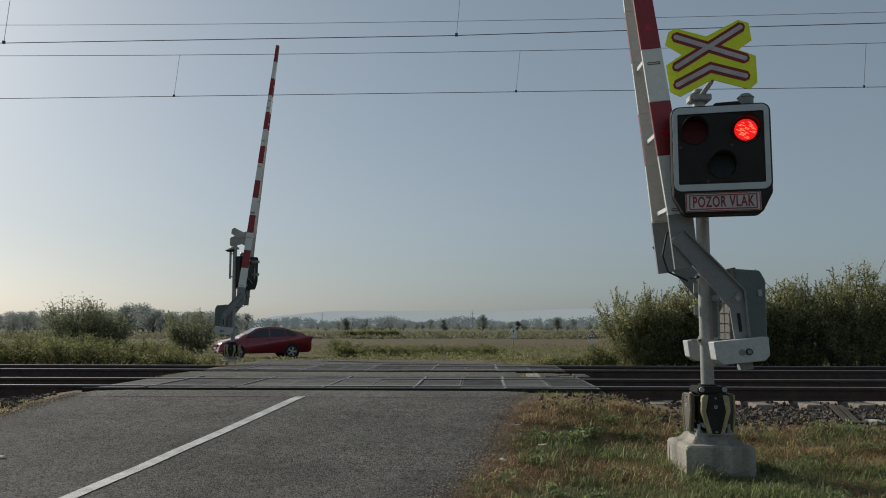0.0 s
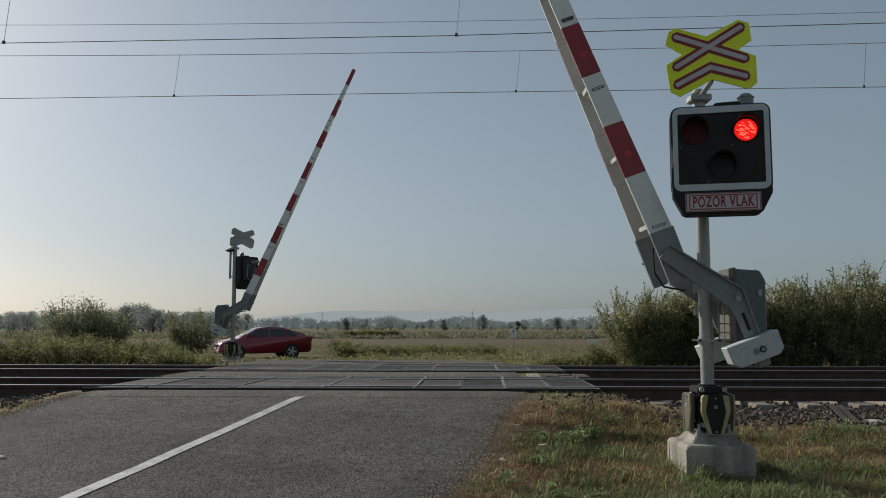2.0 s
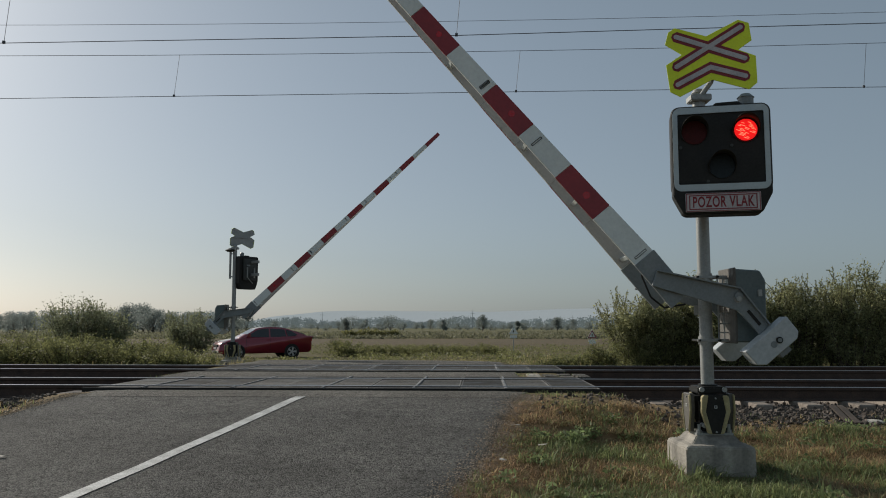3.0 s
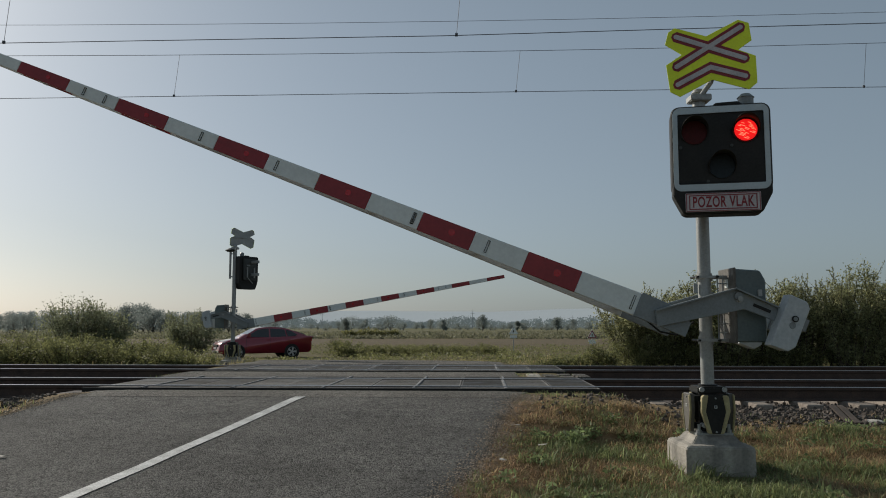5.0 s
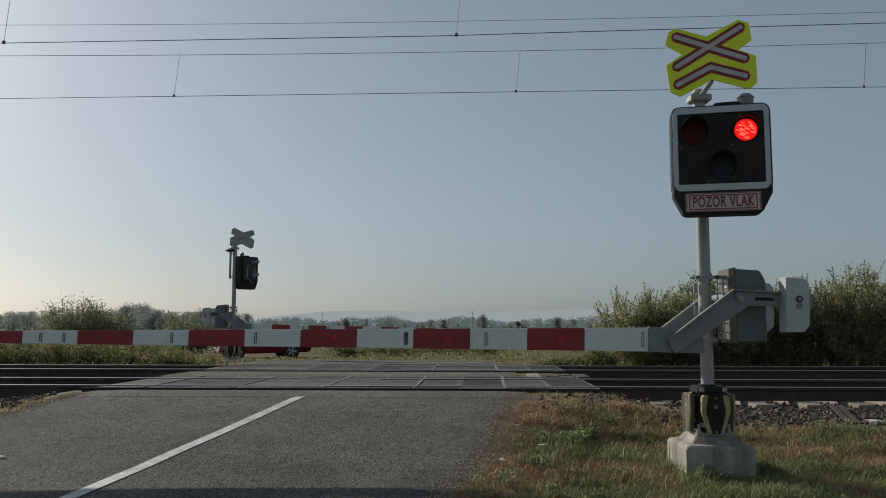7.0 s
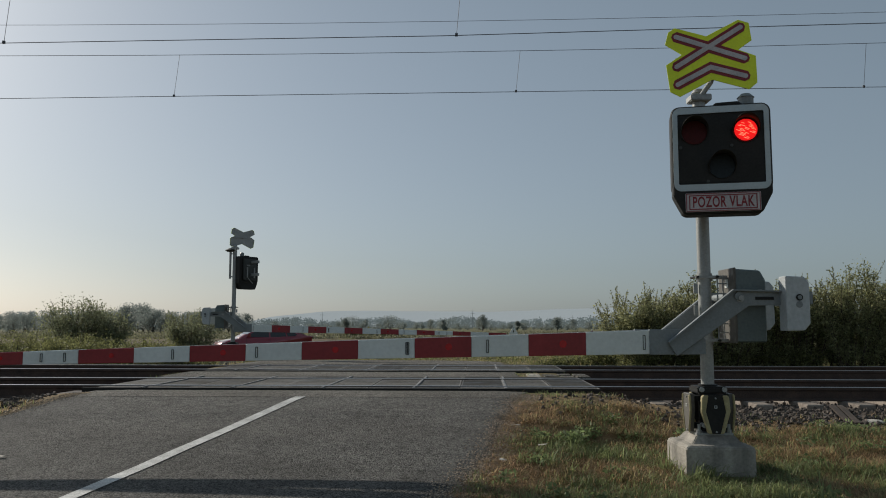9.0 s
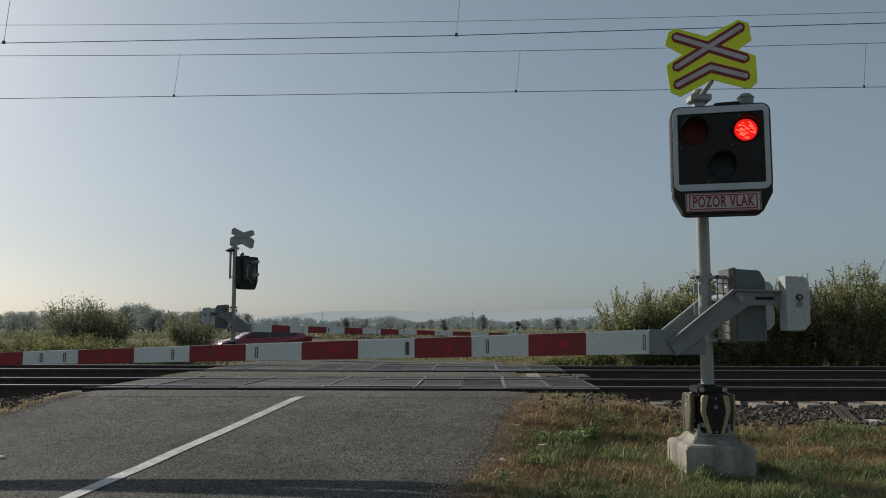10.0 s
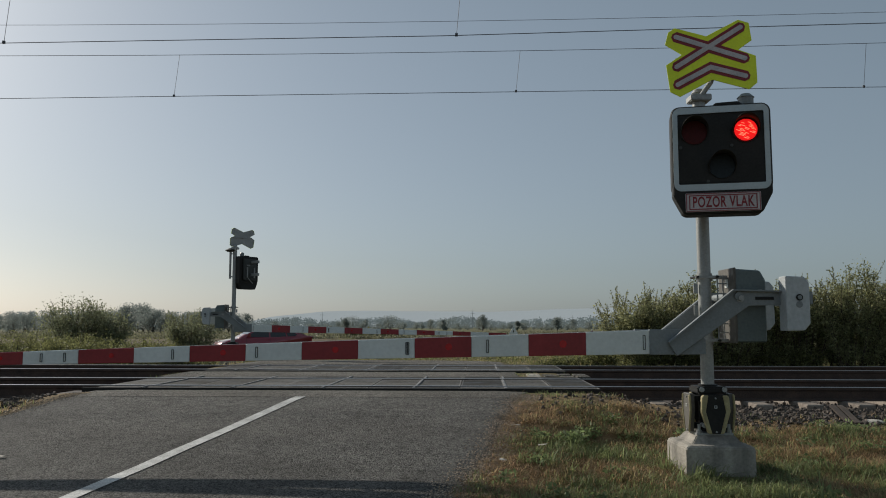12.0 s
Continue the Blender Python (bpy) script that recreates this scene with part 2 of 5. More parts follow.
def ground_material():
    """Meadow, dry verge and bare field by place."""
    m = material("ground", (0.25, 0.19, 0.11), 0.95, color2=(0.11, 0.085, 0.05), scale=0.9, fine=14, bump=0.9, bump_dist=0.04, spec=0.08)
    nt = m.node_tree
    nd, ln = nt.nodes, nt.links
    p = nd["Principled BSDF"]
    src = p.inputs["Base Color"].links[0].from_socket
    co = nd.new("ShaderNodeTexCoord")
    sep = nd.new("ShaderNodeSeparateXYZ")
    ln.new(co.outputs["Object"], sep.inputs[0])
    big = nd.new("ShaderNodeTexNoise")
    big.inputs["Scale"].default_value, big.inputs["Detail"].default_value = 0.06, 8
    ln.new(co.outputs["Object"], big.inputs["Vector"])
    ma = nd.new("ShaderNodeMath")
    ma.operation = "MULTIPLY_ADD"
    ma.inputs[1].default_value = 14.0
    ln.new(big.outputs["Fac"], ma.inputs[0])
    ln.new(sep.outputs["Y"], ma.inputs[2])
    ramp = nd.new("ShaderNodeValToRGB")
    ramp.color_ramp.interpolation = "LINEAR"
    mr = nd.new("ShaderNodeMapRange")
    mr.inputs["From Min"].default_value, mr.inputs["From Max"].default_value = 0.0, 400.0
    ln.new(ma.outputs[0], mr.inputs["Value"])
    ln.new(mr.outputs[0], ramp.inputs["Fac"])
    e = ramp.color_ramp.elements
    e[0].position, e[0].color = 0.0, (0.21, 0.15, 0.085, 1)
    e[1].position, e[1].color = 1.0, (0.12, 0.14, 0.075, 1)
    for pos, col in ((0.045, (0.21, 0.15, 0.085)), (0.06, (0.085, 0.085, 0.042)), (0.14, (0.09, 0.09, 0.045)), (0.165, (0.1, 0.088, 0.066)),
                     (0.27, (0.105, 0.092, 0.07)), (0.285, (0.15, 0.135, 0.085)), (0.36, (0.12, 0.125, 0.075)), (0.41, (0.14, 0.135, 0.085)), (0.5, (0.11, 0.12, 0.07))):
        x = e.new(pos)
        x.color = (*col, 1)
    mix = nd.new("ShaderNodeMix")
    mix.data_type, mix.blend_type = "RGBA", "MIX"
    mix.inputs["Factor"].default_value = 0.6
    ln.new(src, mix.inputs[6])
    ln.new(ramp.outputs["Color"], mix.inputs[7])
    ln.new(mix.outputs[2], p.inputs["Base Color"])
    return m


GROUND = ground_material()


# ------------------------------------------------------------------ mesh helpers
def part(name, bm, mat, parent=None, label="", smooth=False, m=None):
    """Links a bmesh as one mesh object, under a thing or a part."""
    me = bpy.data.meshes.new(name)
    bm.to_mesh(me)
    bm.free()
    me.materials.append(mat)
    if smooth:
        me.polygons.foreach_set("use_smooth", [True] * len(me.polygons))
    ob = new(name, me)
    if parent:
        ob.parent = parent
    if m:
        ob.matrix_basis = m
    if label:
        tagged(ob, label)
    return ob


def thing(name, label, category, m=None, group="", kind=""):
    ob = tagged(new(name), label, category, group, kind)
    if m:
        ob.matrix_basis = m
    return ob


def box(bm, a, b, bevel=0.0, m=None):
    """A box between two corners, with its edges rounded."""
    a, b = Vector(a), Vector(b)
    r = bmesh.ops.create_cube(bm, size=1.0, matrix=(m or Matrix()) @ Matrix.Translation((a + b) / 2) @ Matrix.Diagonal((*(b - a), 1)))
    if bevel:
        edges = {e for v in r["verts"] for e in v.link_edges}
        bmesh.ops.bevel(bm, geom=list(edges), offset=bevel, segments=2, affect="EDGES", clamp_overlap=True)
    return bm


def rod(bm, a, b, r, segs=16, r2=None):
    a, b = Vector(a), Vector(b)
    m = Matrix.Translation((a + b) / 2) @ (b - a).to_track_quat("Z", "Y").to_matrix().to_4x4()
    bmesh.ops.create_cone(bm, cap_ends=True, segments=segs, radius1=r, radius2=r if r2 is None else r2, depth=(b - a).length, matrix=m)
    return bm


def slab(bm, outline, y0, y1, bevel=0.0, m=None):
    """A plate: an outline in x and z, from y0 to y1."""
    m = m or Matrix()
    front = [bm.verts.new(m @ Vector((x, y0, z))) for x, z in outline]
    back = [bm.verts.new(m @ Vector((x, y1, z))) for x, z in outline]
    n = len(outline)
    faces = [bm.faces.new(front), bm.faces.new(back[::-1])]
    faces += [bm.faces.new((front[(i + 1) % n], front[i], back[i], back[(i + 1) % n])) for i in range(n)]
    bmesh.ops.recalc_face_normals(bm, faces=faces)
    if bevel:
        bmesh.ops.bevel(bm, geom=list({e for f in faces for e in f.edges}), offset=bevel, segments=1, affect="EDGES", clamp_overlap=True)
    return bm


def tube(bm, points, r, segs=6):
    for a, b in zip(points, points[1:]):
        rod(bm, a, b, r, segs)
    return bm


def rounded(w, h, r, n=5, cx=0.0, cz=0.0):
    out = []
    for qx, qz, a0 in ((1, 1, 0), (-1, 1, 90), (-1, -1, 180), (1, -1, 270)):
        for i in range(n + 1):
            a = radians(a0 + 90 * i / n)
            out.append((cx + qx * (w / 2 - r) + r * math.cos(a), cz + qz * (h / 2 - r) + r * math.sin(a)))
    return out


def lerp_table(rows, x):
    if x <= rows[0][0]:
        return rows[0][1]
    for (a, va), (b, vb) in zip(rows, rows[1:]):
        if x <= b:
            return va + (vb - va) * (x - a) / (b - a)
    return rows[-1][1]


def mesh_stuff(name, verts, faces, mat, label, category, parent=None):
    """Loose stuff: verts and faces as lists, or verts as an array of quads with faces None, or with one pattern of faces for every piece."""
    me = bpy.data.meshes.new(name)
    if isinstance(verts, np.ndarray):
        n, k = verts.shape[:2]
        pattern = faces or [tuple(range(k))]
        flat = np.concatenate([np.array(f) for f in pattern])
        starts = np.cumsum([0] + [len(f) for f in pattern[:-1]])
        me.vertices.add(n * k)
        me.vertices.foreach_set("co", verts.astype(np.float32).ravel())
        me.loops.add(n * len(flat))
        me.loops.foreach_set("vertex_index", (np.arange(n)[:, None] * k + flat[None]).astype(np.int32).ravel())
        me.polygons.add(n * len(pattern))
        me.polygons.foreach_set("loop_start", (np.arange(n)[:, None] * len(flat) + starts[None]).astype(np.int32).ravel())
        me.update(calc_edges=True)
        me.validate()
    else:
        me.from_pydata(verts, [], faces)
    me.materials.append(mat)
    ob = new(name, me)
    if parent:
        ob.parent = parent
        return tagged(ob, kind="stuff")
    return tagged(ob, label, category, kind="stuff")


# ------------------------------------------------------------------ land, road and track
SKEW = 0.045            # the track runs a little across
RAILS = (10.61, 12.115, 14.684, 16.187)
RAIL_Z = 0.475
ROAD_Z = [(-30, -0.45), (-10, -0.3), (0, -0.15), (5, -0.03), (6.5, 0.09), (8, 0.24), (9.2, 0.38), (9.9, 0.437), (10.4, 0.437), (12.7, 0.45), (17.2, 0.46), (20, 0.4),
          (24, 0.25), (30, 0.02), (36, -0.12), (60, -0.3), (5000, -0.3)]
LAND_Z = [(-30, -0.5), (-10, -0.35), (0, -0.2), (5, -0.09), (6.9, -0.03), (8.3, 0.08), (9.0, 0.17), (9.6, 0.22), (17.4, 0.22), (18.2, 0.16),
          (21, 0.2), (24, 0.16), (30, -0.02), (36, -0.16), (60, -0.32), (5000, -0.32)]
ROAD_R = [(-30, -8.6), (-10, -3.7), (5.95, 0.07), (7.2, 0.42), (8.4, 0.63), (9.7, 0.92), (10.3, 1.12), (17, 1.3), (20, 1.4), (23, 0.9), (25, -0.5),
          (27, -2.4)]
ROAD_L = [(-30, -14.2), (-10, -9.3), (5.95, -5.35), (8.5, -4.8), (9.4, -4.6), (10.2, -4.5), (11, -4.5), (17, -4.55), (20, -4.7), (23, -5.2),
          (25, -6.2), (27, -7.6)]


def across(x, y):
    return y + SKEW * x


def road_side(x, y):
    """Metres outside the road, negative on it."""
    if y > 27:
        return 9.0
    return max(x - lerp_table(ROAD_R, y), lerp_table(ROAD_L, y) - x)


def land_z(x, y):
    s = across(x, y)
    base = lerp_table(LAND_Z, s) + 0.03 * noise.noise((x * 0.5, y * 0.5, 0)) * min(1, abs(y) / 4)
    out = road_side(x, s)
    top = lerp_table(ROAD_Z, s)
    if out < -0.35 and (s < 9.9 or out < -1.2):
        return min(base, top) - 0.1
    if x > 0 and 8.8 < s < 17.3:
        out = out - (0.75 if s > 9.95 else 0.75 * (s - 8.8) / 1.15)
        top -= 0.012 if s > 9.95 else 0.0
    k = min(1.0, max(0.0, out) / (1.0 if s < 8.4 or s > 18 else 2.0 if s < 9.97 else 0.8))
    k = k * k * (3 - 2 * k)
    return (top - 0.012) * (1 - k) + base * k


def ground():
    """One sheet from behind the camera to the horizon."""
    def steps(fine, reach):
        out = list(fine)
        d = out[-1] - out[-2]
        while out[-1] < reach:
            d *= 1.25
            out.append(out[-1] + d)
        return out
    xs = steps(np.arange(0, 14, 0.22), 4500)
    xs = [-x for x in xs[:0:-1]] + xs
    ys = steps(np.arange(0, 30, 0.22), 4500)
    ys = [-y for y in steps(np.arange(0, 8, 0.5), 3000)[:0:-1]] + ys
    verts = [(x, y, land_z(x, y)) for y in ys for x in xs]
    w = len(xs)
    faces = [(j * w + i, j * w + i + 1, (j + 1) * w + i + 1, (j + 1) * w + i) for j in range(len(ys) - 1) for i in range(w - 1)]
    me = bpy.data.meshes.new("ground")
    me.from_pydata(verts, [], faces)
    me.materials.append(GROUND)
    me.polygons.foreach_set("use_smooth", [True] * len(me.polygons))
    tagged(new("ground", me), "flat meadow and verge with dry autumn grass", "ground", kind="structure")


def strip(name, ys, mat, label, lift=0.0, thick=0.1):
    """A length of the carriageway between its two edges."""
    verts, faces, n = [], [], 14
    for y in ys:
        l, r = lerp_table(ROAD_L, y), lerp_table(ROAD_R, y)
        for i in range(n + 1):
            x = l + (r - l) * i / n
            edge = 0.09 * noise.noise((y * 2.7, i, 3)) if i in (0, n) else 0
            camber = 0.03 * (1 - (2 * i / n - 1) ** 2) * min(1.0, max(0.0, (9.4 - y) / 2.5))
            verts.append((x + edge, y - SKEW * x, lerp_table(ROAD_Z, y) + lift + camber - (0.012 if i in (0, n) else 0)))
        for i in (n, 0):
            x = l + (r - l) * i / n
            verts.append((x, y - SKEW * x, lerp_table(ROAD_Z, y) - thick))
    w = n + 3
    for j in range(len(ys) - 1):
        for i in range(w):
            k = (i + 1) % w
            faces.append((j * w + i, j * w + k, (j + 1) * w + k, (j + 1) * w + i))
    me = bpy.data.meshes.new(name)
    me.from_pydata(verts, [], faces)
    me.materials.append(mat)
    return tagged(new(name, me), label, "road", kind="structure")


def road():
    near = strip("road", [-30, -20, -10, -5, -2, 0, 1, 2, 3, 4] + [4.5 + 0.17 * i for i in range(30)] + [9.6], ASPHALT, "worn grey asphalt road rising to the crossing")
    strip("road_far", [17.0, 17.6, 18.5, 20, 21.5, 23, 25, 27], OLD_ASPHALT, "worn asphalt road leaving the crossing")
    strip("road_patch", [9.606, 9.8, 10.0, 10.14, RAILS[0] - 0.335], OLD_ASPHALT, "older asphalt strip along the crossing edge")
    # a wavy crack where the older strip was laid on
    verts, n = [], 90
    for i in range(n + 1):
        x = -4.5 + 5.3 * i / n
        s = 9.585 + 0.02 * noise.noise((x * 2.1, 0, 4)) + 0.012 * noise.noise((x * 9, 0, 2))
        half = 0.006 + 0.007 * abs(noise.noise((x * 3.7, 5, 0)))
        z = lerp_table(ROAD_Z, s) + 0.009
        verts += [(x, s - half - SKEW * x, z), (x, s + half - SKEW * x, z)]
    me = bpy.data.meshes.new("crack")
    me.from_pydata(verts, [], [(2 * i, 2 * i + 2, 2 * i + 3, 2 * i + 1) for i in range(n)])
    me.materials.append(SOIL)
    crack = new("crack", me)
    crack.parent = near
    tagged(crack, "dark wavy crack in the asphalt")
    # painted centre line, ending before the track
    verts, faces = [], []
    n = 60
    for i in range(n + 1):
        s = -6 + 15.6 * i / n
        cx = -2.638 + 0.233 * (s - 5.63)
        wob = 0.012 * noise.noise((s * 1.3, 0, 0))
        mid = 0.03 * (1 - (2 * (cx - lerp_table(ROAD_L, s)) / (lerp_table(ROAD_R, s) - lerp_table(ROAD_L, s)) - 1) ** 2) * min(1.0, max(0.0, (9.4 - s) / 2.5))
        for d in (-0.062, 0.062):
            x = cx + d + wob
            verts.append((x, s - SKEW * x, lerp_table(ROAD_Z, s) + mid + 0.006))
    faces = [(2 * i, 2 * i + 1, 2 * i + 3, 2 * i + 2) for i in range(n)]
    me = bpy.data.meshes.new("centre_line")
    me.from_pydata(verts, [], faces)
    me.materials.append(LINE_PAINT)
    ob = new("centre_line", me)
    ob.parent = near
    tagged(ob, "worn white painted centre line")


def track():
    """Two tracks: rails, sleepers, stones."""
    turn = Matrix.Rotation(math.atan(-SKEW), 4, "Z")
    prof = [(-0.07, 0), (0.07, 0), (0.07, 0.012), (0.012, 0.03), (0.012, 0.12), (0.034, 0.135), (0.034, 0.165), (0.026, 0.172),
            (-0.026, 0.172), (-0.034, 0.165), (-0.034, 0.135), (-0.012, 0.12), (-0.012, 0.03), (-0.07, 0.012)]
    top = [(-0.0305, 0.168), (0.0305, 0.168), (0.026, 0.1724), (0.015, 0.1745), (-0.015, 0.1745), (-0.026, 0.1724)]
    for s in RAILS:
        t = tagged(new("rail"), "rusty steel rail with a polished running surface", "rail", "rails of two tracks")
        t.matrix_basis = Matrix.Translation((0, s, RAIL_Z - 0.1745)) @ turn
        for name, pr, mat in (("rail_body", prof, RAIL_RUST), ("running_surface", top, RAIL_TOP)):
            bm = bmesh.new()
            a = [bm.verts.new((-120, y, z)) for y, z in pr]
            b = [bm.verts.new((120, y, z)) for y, z in pr]
            n = len(pr)
            fs = [bm.faces.new((a[i], a[(i + 1) % n], b[(i + 1) % n], b[i])) for i in range(n)] + [bm.faces.new(a), bm.faces.new(b[::-1])]
            bmesh.ops.recalc_face_normals(bm, faces=fs)
            part(name, bm, mat, t)
    # sleepers
    bm = bmesh.new()
    slab(bm, [(-0.13, 0), (0.13, 0), (0.1, 0.2), (-0.1, 0.2)], -1.3, 1.3, 0.012)
    me = bpy.data.meshes.new("sleeper")
    bm.to_mesh(me)
    bm.free()
    me.materials.append(SLEEPER)
    for c in ((RAILS[0] + RAILS[1]) / 2, (RAILS[2] + RAILS[3]) / 2):
        for i in range(-45, 46):
            x = i * 0.62 + 0.3
            if -4.6 < x < 1.7 or abs(x) > 22:
                continue
            ob = tagged(new("sleeper", me), "weathered concrete sleeper bedded in ballast", "sleeper", "sleepers")
            ob.matrix_basis = Matrix.Translation((0, c, RAIL_Z - 0.1745 - 0.2 - 0.002)) @ turn @ Matrix.Translation((x, 0, 0))


def ballast():
    """The stone bed and its loose stones."""
    rng = np.random.default_rng(5)
    turn = Matrix.Rotation(math.atan(-SKEW), 4, "Z")
    bm = bmesh.new()
    prof = [(8.85, 0.1), (9.55, 0.23), (12.9, 0.235), (13.4, 0.2), (14.0, 0.235), (17.3, 0.23), (18.1, 0.08)]
    a = [bm.verts.new((-150, y, z)) for y, z in prof]
    b = [bm.verts.new((150, y, z)) for y, z in prof]
    for i in range(len(prof) - 1):
        bm.faces.new((a[i], b[i], b[i + 1], a[i + 1]))
    bed = part("ballast_bed", bm, SOIL)
    bed.matrix_basis = turn
    tagged(bed, "dark stony track bed", "track bed", kind="structure")
    base = [(1, 0, 0), (-1, 0, 0), (0, 1, 0), (0, -1, 0), (0, 0, 1), (0, 0, -1)]
    fc = [(0, 2, 4), (2, 1, 4), (1, 3, 4), (3, 0, 4), (2, 0, 5), (1, 2, 5), (3, 1, 5), (0, 3, 5)]
    verts, faces = [], []
    count = 0
    while count < 24000:
        x = rng.uniform(-16, 14)
        y = rng.choice([rng.uniform(8.7, 10.5), rng.uniform(8.8, 18.2)])
        if -5.5 < x < 1.5 and y > 9.9 or -5.3 < x < 0.7:
            continue
        if (y < 9.0 and rng.random() < 0.6) or (0 < x < 2.4 and y < 10.2 and rng.random() < 0.8):
            continue
        w0 = turn @ Vector((x, y, 0))
        z = max(lerp_table(prof, y), land_z(w0.x, w0.y)) + rng.uniform(-0.01, 0.02)
        r = rng.uniform(0.018, 0.042)
        q = Euler(rng.uniform(0, 6.28, 3)).to_matrix()
        k = len(verts)
        for v in base:
            p = q @ Vector([c * r * s for c, s in zip(v, rng.uniform(0.5, 1.2, 3))])
            w = turn @ Vector((x + p.x, y + p.y, z + p.z))
            verts.append(w)
        faces += [tuple(k + i for i in f) for f in fc]
        count += 1
    mesh_stuff("ballast", verts, faces, BALLAST, "grey and brown ballast stones along the track", "ballast")


def crossing():
    """Rubber panels between and beside the rails, level with the road."""
    turn = Matrix.Rotation(math.atan(-SKEW), 4, "Z")
    deck = thing("crossing_deck", "dark rubber crossing panels between worn rails", "crossing", Matrix.Translation((-0.5, 0, 0)) @ turn, kind="structure")
    bm = bmesh.new()
    box(bm, (-4.9, 9.98, 0.1), (1.15, 17.0, 0.405))
    part("bedding", bm, SOIL, deck)
    bm = bmesh.new()
    box(bm, (-4.75, 12.85, 0.4), (1.15, RAILS[2] - 0.31, 0.447), 0.01)
    part("asphalt_infill", bm, OLD_ASPHALT, deck, "old patched asphalt strip between the tracks")
    rows = []
    for r0, r1 in ((RAILS[0], RAILS[1]), (RAILS[2], RAILS[3])):
        rows += [(r0 - 0.28, r0 - 0.05), (r0 + 0.085, r1 - 0.085), (r1 + 0.05, r1 + 0.66)]
    w = 0.6
    for y0, y1 in rows:
        bm = bmesh.new()
        slab(bm, rounded(w - 0.012, y1 - y0, 0.02, 1), 0.0, 0.06, m=Matrix.Rotation(radians(-90), 4, "X"))
        bmesh.ops.recalc_face_normals(bm, faces=bm.faces)
        lid = max(bm.faces, key=lambda f: f.calc_center_median().z)
        rim = bmesh.ops.inset_region(bm, faces=[lid], thickness=0.022, depth=-0.004)["faces"]
        for f in rim:
            f.material_index = 1
        me = bpy.data.meshes.new("panel")
        bm.to_mesh(me)
        bm.free()
        me.materials.append(RUBBER)
        me.materials.append(WORN_RIM)
        for i in range(11):
            ob = new("panel", me)
            ob.parent = deck
            ob.matrix_basis = Matrix.Translation((-4.55 + w * (i + 0.5), (y0 + y1) / 2, 0.462 + 0.004 * math.sin(i * 5.1 + y0 * 3)))
    for y0, y1 in rows:
        for i in range(1, 11, 2):
            bm = bmesh.new()
            x = -4.55 + w * i + 0.02 * math.sin(i * 3 + y0)
            box(bm, (x - 0.016, y0 + 0.02, 0.44), (x + 0.016, y1 - 0.02, 0.4705), 0.002)
            part("joint_strip", bm, JOINT, deck, "worn pale metal joint strip")
    for i in range(8):
        bm = bmesh.new()
        x, y = 1.3 + 0.26 * (i % 4), 13.0 + 0.42 * (i // 4)
        box(bm, (x, y, 0.38), (x + 0.22, y + 0.36, 0.452 + 0.006 * math.sin(i * 2.2)), 0.012)
        part("edge_stone", bm, CONCRETE if i in (0, 4) else OLD_ASPHALT, deck, "pale edging stone")
    # raised panel edge; the shade on its front face is put in as black
    for r in (RAILS[0], RAILS[2]):
        bm = bmesh.new()
        box(bm, (-4.7, r - 0.32, 0.3), (2.05, r - 0.285, 0.464), 0.004)
        part("shaded_edge", bm, BLACK, deck, "raised edge of the panels, its shaded face coloured black")


# ------------------------------------------------------------------ level crossing barrier
PIVOT = (0.183, 1.517)
ROOT, FIRST, SECTION, TILT = 0.78, 1.33, 0.5, 1.5      # metres from the pivot along the boom; its droop at rest


def boom_height(d):
    return 0.207 - (d - ROOT) / 6.9 * 0.115


def boom_side(d):
    return 0.26 - max(0.0, (d - ROOT) / 6.9) ** 0.72 * 0.225


def boom_section(bm, d0, d1, side, thick=0.03):
    """One length of a boom panel, tapering along its run."""
    vs = []
    for d in (d0, d1):
        c = -0.382 - math.tan(radians(TILT)) * (d - ROOT)
        h, y = boom_height(d) / 2, side * boom_side(d)
        vs.append([bm.verts.new((-d, y + o * thick / 2, c + q * h)) for o, q in ((-1, -1), (1, -1), (1, 1), (-1, 1))])
    a, b = vs
    fs = [bm.faces.new((a[i], a[(i + 1) % 4], b[(i + 1) % 4], b[i])) for i in range(4)] + [bm.faces.new(a[::-1]), bm.faces.new(b)]
    bmesh.ops.recalc_face_normals(bm, faces=fs)
    bmesh.ops.bevel(bm, geom=list({e for f in fs for e in f.edges}), offset=0.004, segments=1, affect="EDGES")


